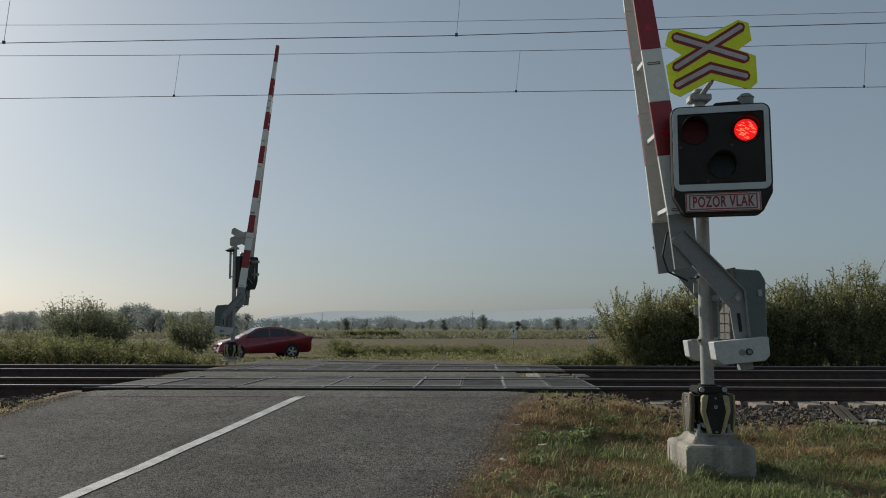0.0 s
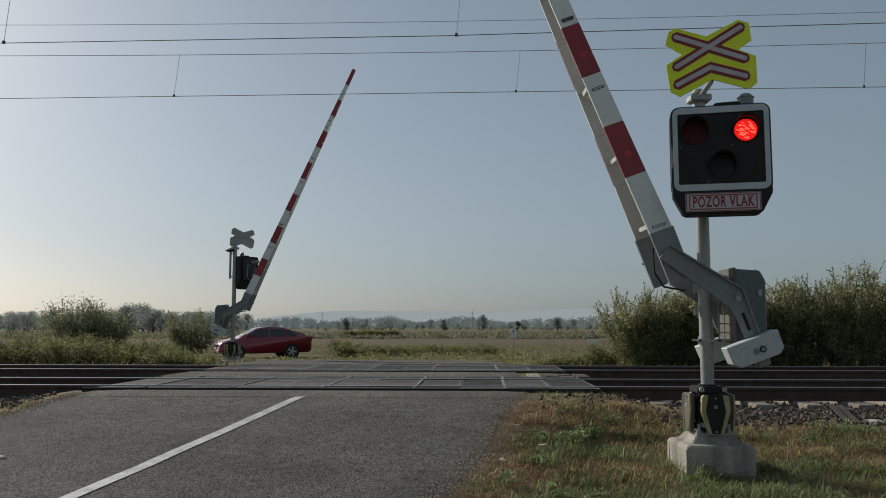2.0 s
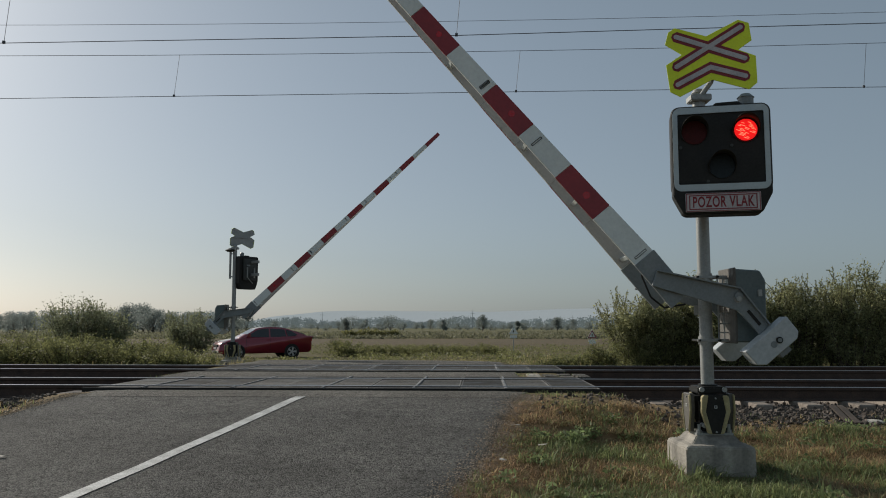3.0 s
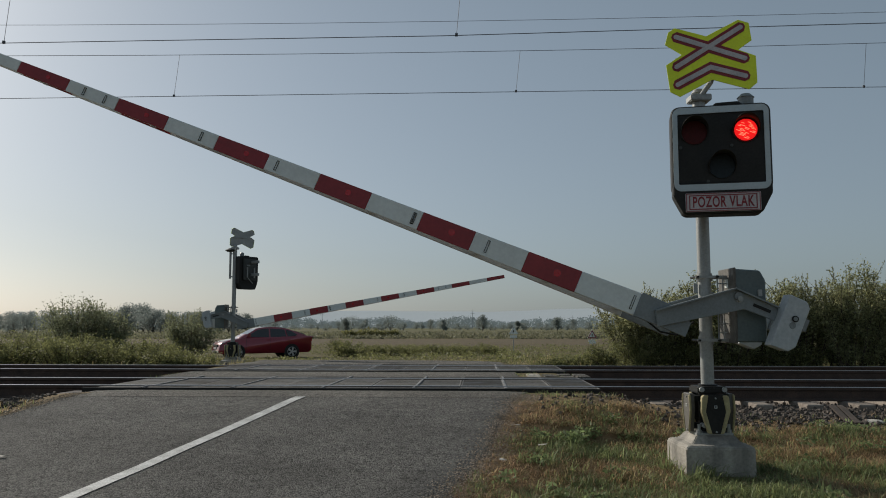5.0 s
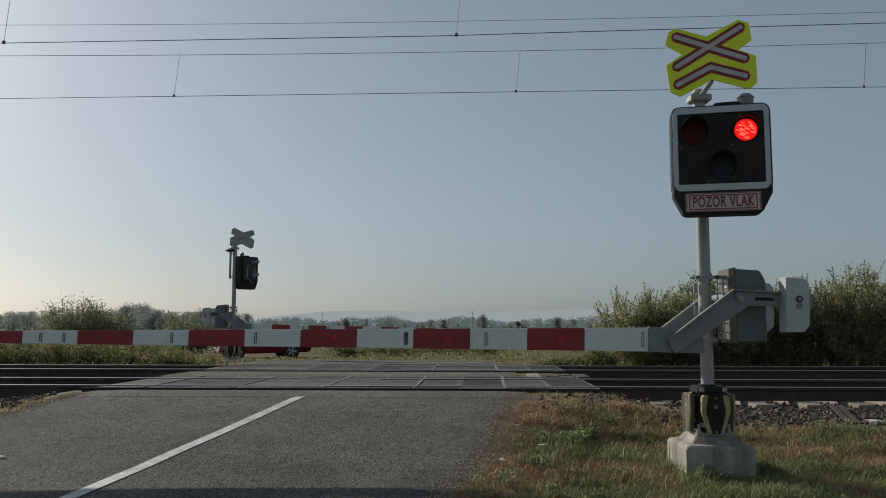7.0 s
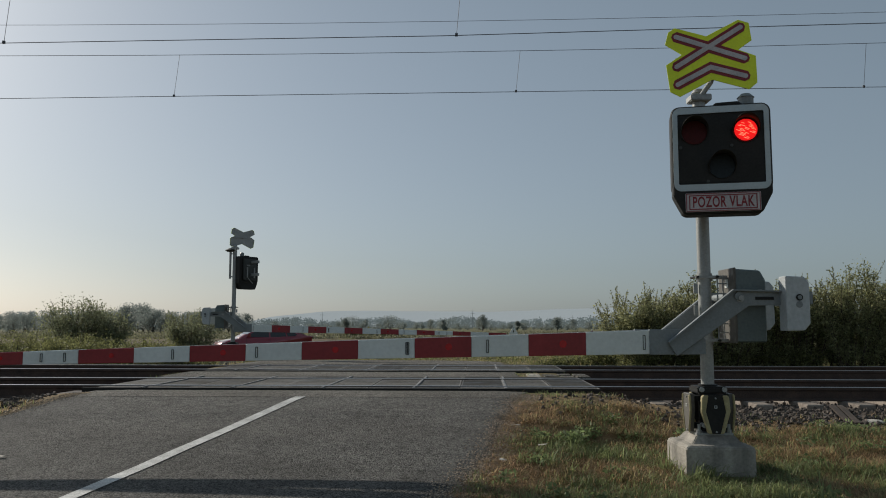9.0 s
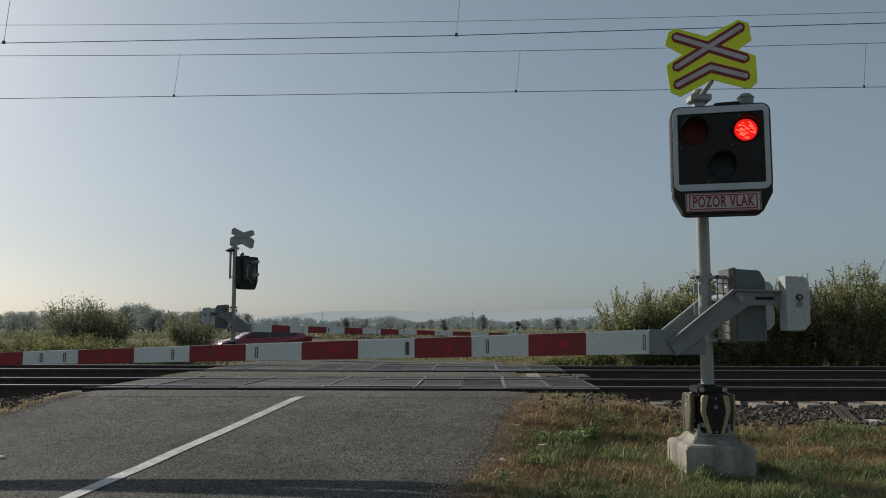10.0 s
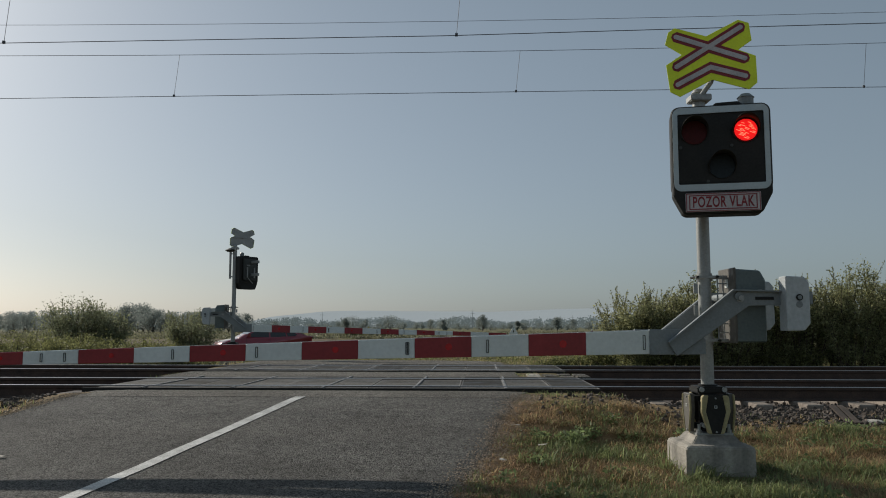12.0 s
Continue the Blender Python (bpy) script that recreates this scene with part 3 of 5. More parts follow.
def build_boom(barrier):
    """The moving boom: yoke arms, two striped panels, counterweights."""
    bm = bmesh.new()
    rod(bm, (0, -0.34, 0), (0, 0.34, 0), 0.035, 16)
    boom = part("boom", bm, GREY_PAINT, barrier, "tapering red and white striped boom")
    arm = [(-0.634, -0.38), (-0.064, 0.069), (0.34, 0.058), (0.36, -0.06), (0.075, -0.068), (-0.56, -0.5)]
    for side in (-1, 1):
        bm = bmesh.new()
        slab(bm, arm, side * 0.31 - 0.012, side * 0.31 + 0.012, 0.003)
        for p, q in zip(arm[:3], arm[1:3]):
            d = Vector((q[0] - p[0], 0, q[1] - p[1]))
            n = Vector((-d.z, 0, d.x)).normalized() * 0.006
            m = [Vector((p[0], side * 0.31, p[1])), Vector((q[0], side * 0.31, q[1]))]
            vs = [bm.verts.new(m[i] + Vector((0, o, 0)) + n * k) for i in (0, 1) for o, k in ((0.0, 1), (side * 0.05, 1), (side * 0.05, -1), (0.0, -1))]
            fs = [bm.faces.new([vs[i] for i in f]) for f in ((0, 1, 5, 4), (1, 2, 6, 5), (2, 3, 7, 6), (3, 0, 4, 7), (0, 3, 2, 1), (4, 5, 6, 7))]
            bmesh.ops.recalc_face_normals(bm, faces=fs)
        part("yoke_arm", bm, GREY_PAINT, boom, "bent grey steel yoke arm")
        bm = bmesh.new()
        for d in ((0.0, 0.0), ):
            rod(bm, (d[0], side * 0.322, d[1]), (d[0], side * 0.352, d[1]), 0.024, 6)
            rod(bm, (d[0], side * 0.322, d[1]), (d[0], side * 0.328, d[1]), 0.036, 16)
        part("pivot_bolt", bm, GALV, boom)
        bm = bmesh.new()
        box(bm, (0.13, side * 0.323, -0.015), (0.29, side * 0.327, 0.012), 0.0)
        part("slot", bm, BLACK, boom, "dark adjusting slot")
        bm = bmesh.new()
        outline = [(0.35, 0.185), (0.51, 0.178), (0.55, 0.13), (0.55, -0.22), (0.5, -0.28), (0.35, -0.285)]
        y0, y1 = sorted((side * 0.29, side * 0.44))
        slab(bm, outline, y0, y1, 0.006)
        part("counterweight", bm, WEIGHT_WHITE, boom, "white painted steel counterweight with cut corners")
        bm = bmesh.new()
        rod(bm, (0.46, side * 0.437, 0.002), (0.46, side * 0.452, 0.002), 0.028, 20)
        part("stud", bm, BLACK, boom, "dark round stud")
        bm = bmesh.new()
        rod(bm, (0.46, side * 0.437, 0.002), (0.46, side * 0.457, 0.002), 0.018, 16)
        rod(bm, (0.46, side * 0.437, -0.058), (0.46, side * 0.444, -0.058), 0.028, 20)
        part("washer", bm, GREY_PAINT, boom)
        bm = bmesh.new()
        y0, y1 = sorted((side * 0.27, side * 0.36))
        box(bm, (0.545, y0, -0.055), (0.615, y1, 0.055), 0.004)
        part("arm_end", bm, GREY_PAINT, boom)
        # root plate that clasps the panel
        bm = bmesh.new()
        zc = -0.382
        slab(bm, [(-ROOT - 0.006, zc + 0.112), (-0.36, zc + 0.108), (-0.3, zc + 0.02), (-0.3, zc - 0.105), (-ROOT - 0.006, zc - 0.108)],
             side * 0.27 - 0.02, side * 0.27 + 0.02, 0.003)
        part("root_plate", bm, GREY_PAINT, boom, "grey steel root plate")
        # striped panel
        ends = [ROOT, FIRST] + [FIRST + SECTION * (i + 1) for i in range(13)]
        for i, (a, b) in enumerate(zip(ends, ends[1:])):
            bm = bmesh.new()
            boom_section(bm, a + 0.0005, b - 0.0005, side)
            part("white_section" if i % 2 == 0 else "red_section", bm, WHITE_PAINT if i % 2 == 0 else RED_PAINT, boom)
            mid = (a + b) / 2
            c = -0.382 - math.tan(radians(TILT)) * (mid - ROOT)
            y = side * (boom_side(mid) + 0.016)
            if i % 2:
                bm = bmesh.new()
                rod(bm, (-mid + 0.05, y - side * 0.004, c + 0.005), (-mid + 0.05, y + side * 0.004, c + 0.005), 0.034 * boom_height(mid) / 0.2, 24)
                part("reflector", bm, REFLECTOR, boom, "round dark red reflector")
        # lashing eyes on the white sections
        for i, off in ((0, 0.05), (2, 0.36), (4, 0.06), (4, 0.07), (6, 0.4), (8, 0.15), (10, 0.12), (10, 0.33)):
            a = ends[i] + off
            c = -0.382 - math.tan(radians(TILT)) * (a - ROOT)
            h, y = boom_height(a) * 0.3, side * (boom_side(a) + 0.02)
            bm = bmesh.new()
            tube(bm, [(-a - 0.009, y, c - h), (-a + 0.009, y, c - h), (-a + 0.009, y, c + h), (-a - 0.009, y, c + h), (-a - 0.009, y, c - h)], 0.0028, 6)
            part("lashing_eye", bm, BLACK, boom)
    for d in (0.86, 1.55, 2.25, 3.3, 4.4, 5.5, 6.6):
        bm = bmesh.new()
        c = -0.382 - math.tan(radians(TILT)) * (d - ROOT)
        y = boom_side(d)
        box(bm, (-d - 0.02, -y, c - 0.03 - 0.03), (-d + 0.02, y, c - 0.03), 0.003)
        part("spacer", bm, WHITE_PAINT, boom, "white spacer bracket")
    bm = bmesh.new()
    pts = [(-0.74, -0.24, -0.33), (-0.72, -0.1, -0.4), (-0.64, 0.0, -0.44), (-0.45, 0.0, -0.5), (-0.3, 0.0, -0.47), (-0.2, 0.0, -0.3)]
    tube(bm, pts, 0.009, 8)
    part("cable", bm, BLACK, boom, "loose black cable")
    # lining of the panels, plain on the inside
    for side in (-1, 1):
        stops = [ROOT + 0.01] + [FIRST + SECTION * k for k in range(13)] + [FIRST + SECTION * 13 - 0.01]
        for d0, d1 in zip(stops, stops[1:]):
            bm = bmesh.new()
            boom_section(bm, d0, d1, side * 0.905, 0.012)
            part("inner_lining", bm, LINING, boom, "plain grey inner face of the boom")
    for ob in boom.children:
        ob.matrix_basis = Matrix.Translation((0.017, 0, -0.017))
    return boom


def build_drive(barrier):
    """Gear cabinet clamped to the pole."""
    bm = bmesh.new()
    outline = [(0.2, 1.115), (0.475, 1.115), (0.478, 1.66), (0.43, 1.75), (0.2, 1.765)]
    slab(bm, outline, -0.2, 0.16, 0.012)
    cab = part("drive_cabinet", bm, GREEN_GREY, barrier, "green-grey barrier drive cabinet")
    bm = bmesh.new()
    slab(bm, [(0.188, 1.105), (0.212, 1.105), (0.212, 1.775), (0.188, 1.775)], -0.215, 0.175, 0.006)
    part("side_door", bm, BROWN_GREY, cab, "brown-grey side door")
    bm = bmesh.new()
    box(bm, (0.182, -0.08, 1.6), (0.19, 0.0, 1.68), 0.003)
    part("label_plate", bm, WHITE_PAINT, cab, "small pale plate")
    bm = bmesh.new()
    box(bm, (0.4, -0.212, 1.52), (0.44, -0.198, 1.58), 0.004)
    part("cover", bm, GALV, cab)
    bm = bmesh.new()
    for z in (1.2, 1.28, 1.37, 1.46, 1.55, 1.64, 1.69):
        rod(bm, (0.1, -0.05, z), (0.19, -0.05, z), 0.006, 6)
    for x in (0.1, 0.15):
        rod(bm, (x, -0.05, 1.13), (x, -0.05, 1.72), 0.007, 8)
    part("mounting_rods", bm, GALV, barrier, "galvanised threaded rods")
    for z in (1.13, 1.7):
        bm = bmesh.new()
        rod(bm, (0, 0, z - 0.035), (0, 0, z + 0.035), 0.068, 24)
        box(bm, (-0.1, -0.075, z - 0.012), (0.1, -0.06, z + 0.012), 0.003)
        box(bm, (0.06, -0.05, z - 0.014), (0.2, 0.05, z + 0.014), 0.003)
        clamp = part("pole_clamp", bm, GALV, barrier, "galvanised clamp round the pole")
        bm = bmesh.new()
        for x in (-0.09, 0.09):
            rod(bm, (x, -0.11, z), (x, 0.1, z), 0.011, 6)
        part("clamp_bolt", bm, BLACK, clamp)
    for z in (1.4, 1.6):
        bm = bmesh.new()
        box(bm, (-0.105, -0.02, z - 0.045), (-0.066, 0.0, z + 0.045), 0.004)
        part("lug", bm, GALV, barrier)


def build_base(barrier):
    bm = bmesh.new()
    prof = [(0.3, -0.25), (0.297, 0.21), (0.28, 0.232), (0.215, 0.246), (0.165, 0.31)]
    rings = [[bm.verts.new((sx * r, sy * r, z)) for sx, sy in ((-1, -1), (1, -1), (1, 1), (-1, 1))] for r, z in prof]
    for a, b in zip(rings, rings[1:]):
        for i in range(4):
            bm.faces.new((a[i], a[(i + 1) % 4], b[(i + 1) % 4], b[i]))
    bm.faces.new(rings[-1])
    bm.faces.new(rings[0][::-1])
    bmesh.ops.bevel(bm, geom=bm.edges[:], offset=0.008, segments=2, affect="EDGES")
    part("foundation", bm, STAINED_CONCRETE, barrier, "chamfered concrete foundation block, stained")
    bm = bmesh.new()
    box(bm, (-0.16, -0.16, 0.305), (0.16, 0.16, 0.327), 0.003)
    foot = part("foot_plate", bm, GALV, barrier)
    for x in (-0.13, 0.13):
        for y in (-0.13, 0.13):
            bm = bmesh.new()
            rod(bm, (x, y, 0.325), (x, y, 0.4), 0.014, 8)
            rod(bm, (x, y, 0.325), (x, y, 0.35), 0.024, 6)
            part("anchor_bolt", bm, GALV, foot)
    for k in range(4):
        turn = Matrix.Translation((0, 0, -0.045)) @ Matrix.Rotation(radians(90 * k), 4, "Z")
        wide = 0.8 if k % 2 else 0.88
        bm = bmesh.new()
        slab(bm, [(x * wide, z) for x, z in ((-0.11, 0.705), (0.11, 0.705), (0.127, 0.57), (0.06, 0.37), (-0.06, 0.37), (-0.127, 0.57))], -0.195, -0.15, 0.005, turn)
        # side guards lighter: weathering plus sunlight put into the black plastic's colour
        guard = part("foot_guard", bm, BROWN_GREY if k % 2 else BLACK, barrier, "hexagonal impact guard with worn yellow edges")
        for z in (0.42, 0.66):
            bm = bmesh.new()
            box(bm, (-0.05, -0.152, z - 0.025), (0.05, -0.08, z + 0.025), 0.004, turn)
            part("spacer_block", bm, BLACK, guard)
        for sx in (-1, 1):
            bm = bmesh.new()
            edge = [(0.105, 0.7), (0.118, 0.7), (0.134, 0.685), (0.145, 0.56), (0.078, 0.372), (0.062, 0.366), (0.126, 0.56)] if k % 2 else [(0.07, 0.7), (0.118, 0.7), (0.134, 0.685), (0.145, 0.56), (0.078, 0.372), (0.042, 0.366), (0.1, 0.56)]
            slab(bm, [(sx * x * wide, z) for x, z in edge], -0.204, -0.185 if k % 2 else -0.152, 0.006, turn)
            part("yellow_edge", bm, GUARD_YELLOW, guard, "worn yellow edge strip")
        for z, r in ((0.675, 0.008), (0.385, 0.009)):
            bm = bmesh.new()
            p, q = turn @ Vector((0, -0.194, z)), turn @ Vector((0, -0.203, z))
            rod(bm, p, q, r, 8)
            part("guard_screw", bm, GALV, guard)
        bm = bmesh.new()
        for a, b in (((-0.012, 0.588), (0.012, 0.592)), ((-0.012, 0.608), (0.012, 0.612)), ((-0.012, 0.592), (-0.008, 0.608)), ((0.008, 0.592), (0.012, 0.608))):
            box(bm, (a[0], -0.1985, a[1]), (b[0], -0.194, b[1]), 0.0, turn)
        part("marker", bm, WHITE_PAINT, guard, "small pale square mark")
    bm = bmesh.new()
    rod(bm, (0, 0, 0.32), (0, 0, 0.74), 0.085, 20)
    box(bm, (-0.13, -0.13, 0.665), (0.13, 0.13, 0.725), 0.012)
    part("sleeve", bm, BLACK, barrier, "black pole sleeve")
    for x in (-0.1, 0.1):
        bm = bmesh.new()
        rod(bm, (x, -0.128, 0.7), (x, -0.15, 0.7), 0.022, 10)
        part("guard_bolt", bm, GALV, barrier)
        bm = bmesh.new()
        rod(bm, (x * 0.9, -0.08, 0.39), (x * 0.9, -0.17, 0.39), 0.02, 10)
        part("guard_bolt", bm, GALV, barrier)
    bm = bmesh.new()
    rod(bm, (0, 0, 0.7), (0, 0, 3.42), 0.058, 28)
    part("pole", bm, GALV, barrier, "galvanised round steel pole", smooth=False)
    bm = bmesh.new()
    rod(bm, (0, 0, 3.415), (0, 0, 3.45), 0.064, 24, 0.045)
    part("pole_cap", bm, GALV, barrier)


def letter_curve(text, size, mat, parent, m, name="lettering"):
    cu = bpy.data.curves.new(name, "FONT")
    cu.body, cu.size, cu.align_x, cu.align_y, cu.extrude = text, size, "CENTER", "CENTER", 0.001
    cu.space_character, cu.offset = 1.12, 0.003
    cu.materials.append(mat)
    ob = new(name, cu)
    ob.parent, ob.matrix_basis = parent, m
    return ob


def disc(bm, x, z, r, y0, y1, segs=28, r2=None):
    return rod(bm, (x, y0, z), (x, y1, z), r, segs, r2)


LENSES = ((-0.222, 0.15), (0.212, 0.15), (0.005, -0.165))


def build_signal(barrier, m):
    """Signal head with two red lamps and a white one, its sign and the warning cross."""
    bm = bmesh.new()
    low = [(-0.419, -0.3), (0.419, -0.3), (0.419, -0.41), (0.335, -0.575), (0.3, -0.59), (-0.3, -0.59), (-0.335, -0.575), (-0.419, -0.41)]
    slab(bm, rounded(0.85, 0.79, 0.075, 5), -0.02, 0.2, 0.012)
    head = part("signal_head", bm, BLACK, barrier, "black signal head with a white border", m=m)
    bm = bmesh.new()
    slab(bm, low, -0.03, 0.18, 0.01)
    part("lower_hood", bm, BLACK, head)
    # white border as a ring
    bm = bmesh.new()
    outer, inner = rounded(0.815, 0.757, 0.065, 5), rounded(0.73, 0.64, 0.012, 5)
    vo = [[bm.verts.new((x, y, z)) for x, z in outer] for y in (-0.034, -0.018)]
    vi = [[bm.verts.new((x, y, z)) for x, z in inner] for y in (-0.034, -0.018)]
    n = len(outer)
    for i in range(n):
        j = (i + 1) % n
        bm.faces.new((vo[0][i], vo[0][j], vi[0][j], vi[0][i]))
        bm.faces.new((vo[0][i], vo[1][i], vo[1][j], vo[0][j]))
        bm.faces.new((vi[0][i], vi[0][j], vi[1][j], vi[1][i]))
    bmesh.ops.recalc_face_normals(bm, faces=bm.faces)
    part("white_border", bm, FRAME_WHITE, head, "retroreflective white border")
    for k, (x, z) in enumerate(LENSES):
        bm = bmesh.new()
        disc(bm, x, z, 0.108, -0.03, -0.018, 32)
        part("lens", bm, LENS_RED if k < 2 else LENS_CLEAR, head, "unlit dark red lens" if k < 2 else "unlit clear lens", smooth=False)
        bm = bmesh.new()
        seg = 26
        ring = []
        for i in range(seg + 1):
            a = radians(-35 + 250 * i / seg)
            reach = 0.05 + 0.15 * max(0.0, math.sin(a)) ** 0.7
            for r, y in ((0.112, -0.02), (0.112, -reach), (0.118, -reach), (0.118, -0.02)):
                ring.append(bm.verts.new((x + r * math.cos(a), y, z + r * math.sin(a))))
        for i in range(seg):
            for q in range(3):
                bm.faces.new((ring[4 * i + q], ring[4 * i + q + 1], ring[4 * i + 5 + q], ring[4 * i + 4 + q]))
        bmesh.ops.recalc_face_normals(bm, faces=bm.faces)
        part("visor", bm, BLACK, head, "black visor over the lens", smooth=True)
        bm = bmesh.new()
        disc(bm, x - 0.12, z - 0.13, 0.014, -0.028, -0.018, 16)
        part("screw", bm, DARK_GREY, head)
    # the plate under the lamps
    bm = bmesh.new()
    slab(bm, rounded(0.63, 0.165, 0.006, 2, 0, -0.485), -0.045, -0.03, 0.0)
    plate = part("sign_plate", bm, SIGN_WHITE, head, "white plate with red lettering and border")
    bm = bmesh.new()
    for a, b in (((-0.285, -0.55), (0.285, -0.541)), ((-0.285, -0.429), (0.285, -0.42)), ((-0.285, -0.55), (-0.276, -0.42)), ((0.276, -0.55), (0.285, -0.42))):
        box(bm, (a[0], -0.0475, a[1]), (b[0], -0.046, b[1]))
    for a, b in (((-0.31, -0.565), (0.31, -0.559)), ((-0.31, -0.411), (0.31, -0.405)), ((-0.31, -0.559), (-0.304, -0.411)), ((0.304, -0.559), (0.31, -0.411))):
        box(bm, (a[0], -0.0472, a[1]), (b[0], -0.046, b[1]))
    part("border_line", bm, SIGN_RED, head)
    t = letter_curve("POZOR VLAK", 0.132, SIGN_RED, head, pose(0, -0.047, -0.487, 90))
    t.scale = (0.585, 1.0, 1.0)
    for x in (0.29,):
        bm = bmesh.new()
        rod(bm, (x - 0.05, 0.1, 0.39), (x - 0.05, 0.1, 0.475), 0.068, 20)
        rod(bm, (x - 0.05, 0.1, 0.475), (x - 0.05, 0.1, 0.51), 0.076, 20, 0.04)
        part("bell", bm, GREY_PAINT, head, "grey warning bell housing")
    bm = bmesh.new()
    slab(bm, [(-0.06, 0.395), (0.2, 0.395), (0.16, 0.425), (-0.03, 0.42)], 0.0, 0.16, 0.006)
    part("top_cover", bm, BLACK, head)
    for z in (-0.16, 0.22):
        bm = bmesh.new()
        box(bm, (-0.1, 0.19, z - 0.04), (-0.02, 0.58, z + 0.04), 0.006)
        part("head_bracket", bm, GALV, head)
    bm = bmesh.new()
    box(bm, (-0.3, 0.2, -0.32), (0.3, 0.26, 0.32), 0.02)
    part("rear_housing", bm, DARK_GREY, head, "dark grey rear housing")
    for x in (-0.2, 0.12):
        bm = bmesh.new()
        box(bm, (x, 0.26, -0.25), (x + 0.05, 0.285, 0.06), 0.004)
        part("rear_bar", bm, GALV, head, "pale mounting bar")
    bm = bmesh.new()
    rod(bm, (0.1, 0.27, -0.27), (-0.05, 0.33, -0.42), 0.014, 8)
    part("rear_stay", bm, GALV, head)
    bm = bmesh.new()
    box(bm, (0.02, 0.26, 0.1), (0.16, 0.266, 0.14), 0.0)
    part("rear_label", bm, GREY_PAINT, head)
    return head


def stroke(bm, pts, w, y0, y1, pointed=0.0):
    """A band along a line of points, with cut corners at its ends."""
    left, right = [], []
    n = len(pts)
    for i, p in enumerate(pts):
        p = Vector((p[0], p[1]))
        d0 = (Vector(pts[i]) - Vector(pts[i - 1])).normalized() if i else None
        d1 = (Vector(pts[i + 1]) - Vector(pts[i])).normalized() if i < n - 1 else None
        d = (d0 + d1).normalized() if d0 and d1 else (d0 or d1)
        nv = Vector((-d.y, d.x))
        k = w / 2 / (max(0.4, nv.dot(Vector((-d1.y, d1.x)))) if d0 and d1 else 1)
        if i == 0 and pointed:
            left += [p - d * pointed + nv * k * 0.35, p + nv * k]
            right += [p - d * pointed - nv * k * 0.35, p - nv * k]
        elif i == n - 1 and pointed:
            left += [p + nv * k, p + d * pointed + nv * k * 0.35]
            right += [p - nv * k, p + d * pointed - nv * k * 0.35]
        else:
            left.append(p + nv * k)
            right.append(p - nv * k)
    slab(bm, [tuple(v) for v in left + right[::-1]], y0, y1)


def build_cross(barrier, m):
    bm = bmesh.new()
    shape = [(-0.36, 0.245), (-0.3, 0.28), (-0.03, 0.185), (0.245, 0.31), (0.335, 0.275), (0.355, 0.12), (0.24, 0.045), (0.385, -0.02), (0.39, -0.255),
             (0.32, -0.31), (0.01, -0.205), (-0.27, -0.34), (-0.355, -0.29), (-0.385, -0.05), (-0.245, 0.035), (-0.39, 0.135)]
    slab(bm, shape, -0.006, 0.006, 0.002)
    board = part("warning_cross", bm, SIGN_YELLOW, barrier, "fluorescent yellow board with red and white warning cross", m=m)
    lines = ([(-0.3, 0.2), (0.3, -0.04)], [(-0.3, -0.075), (0.27, 0.245)], [(-0.295, -0.235), (0.0, -0.095), (0.3, -0.195)])
    for i, ln in enumerate(lines):
        bm = bmesh.new()
        stroke(bm, ln, 0.092, -0.0085 - 0.0007 * i, -0.0062, 0.03)
        part("red_band", bm, SIGN_RED, board)
        bm = bmesh.new()
        stroke(bm, ln, 0.04, -0.0122 - 0.0007 * i, -0.0064, 0.012)
        part("white_band", bm, SIGN_WHITE, board)
    bm = bmesh.new()
    slab(bm, [(x * 0.98, z * 0.98) for x, z in shape], 0.0065, 0.009)
    part("sheet_back", bm, GALV, board, "bare grey sheet back")
    bm = bmesh.new()
    box(bm, (-0.3, 0.009, -0.02), (0.3, 0.03, 0.015), 0.003)
    part("back_rail", bm, GALV, board)
    bm = bmesh.new()
    box(bm, (-0.095, -0.095, 3.33), (0.095, 0.075, 3.39), 0.008)
    tube(bm, [(0.0, -0.07, 3.37), (0.09, -0.1, 3.5), (0.09, -0.1, 3.68)], 0.024, 12)
    part("cross_bracket", bm, GALV, barrier, "bent galvanised tube bracket")
    return board


def barrier_unit(m, label, yaw=-13):
    b = thing("crossing_barrier", label, "barrier", m, "crossing barriers")
    build_base(b)
    build_drive(b)
    boom = build_boom(b)
    head = build_signal(b, pose(*(0.012, -0.5, 2.78) if yaw < 0 else (-0.235, -0.2, 2.76), 0, 0, yaw + 14 if yaw > 0 else yaw))
    board = build_cross(b, pose(*(0.075, -0.14, 3.72) if yaw < 0 else (-0.16, -0.14, 3.67), 0, 0, yaw))
    board.scale = (1.02, 1, 1.06) if yaw < 0 else (0.94, 1, 0.88)
    if yaw > 0:
        bm = bmesh.new()
        rod(bm, (0.125, 0, 2.5), (0.125, 0, 3.28), 0.032, 14)
        horn = part("horn_tube", bm, GALV, b, "grey tube with a round horn on top")
        bm = bmesh.new()
        rod(bm, (0.125, 0, 3.26), (0.125, 0, 3.3), 0.1, 20, 0.16)
        rod(bm, (0.125, 0, 3.3), (0.125, 0, 3.36), 0.16, 20, 0.05)
        part("horn", bm, DARK_GREY, horn, "dark mushroom-shaped horn")
        for z in (2.56, 3.2):
            bm = bmesh.new()
            box(bm, (0.05, -0.02, z - 0.015), (0.11, 0.02, z + 0.015), 0.003)
            part("horn_clamp", bm, GALV, horn)
    head.scale = (0.74, 1, 0.94) if yaw > 0 else (0.968, 1, 0.968)
    return b, boom, head


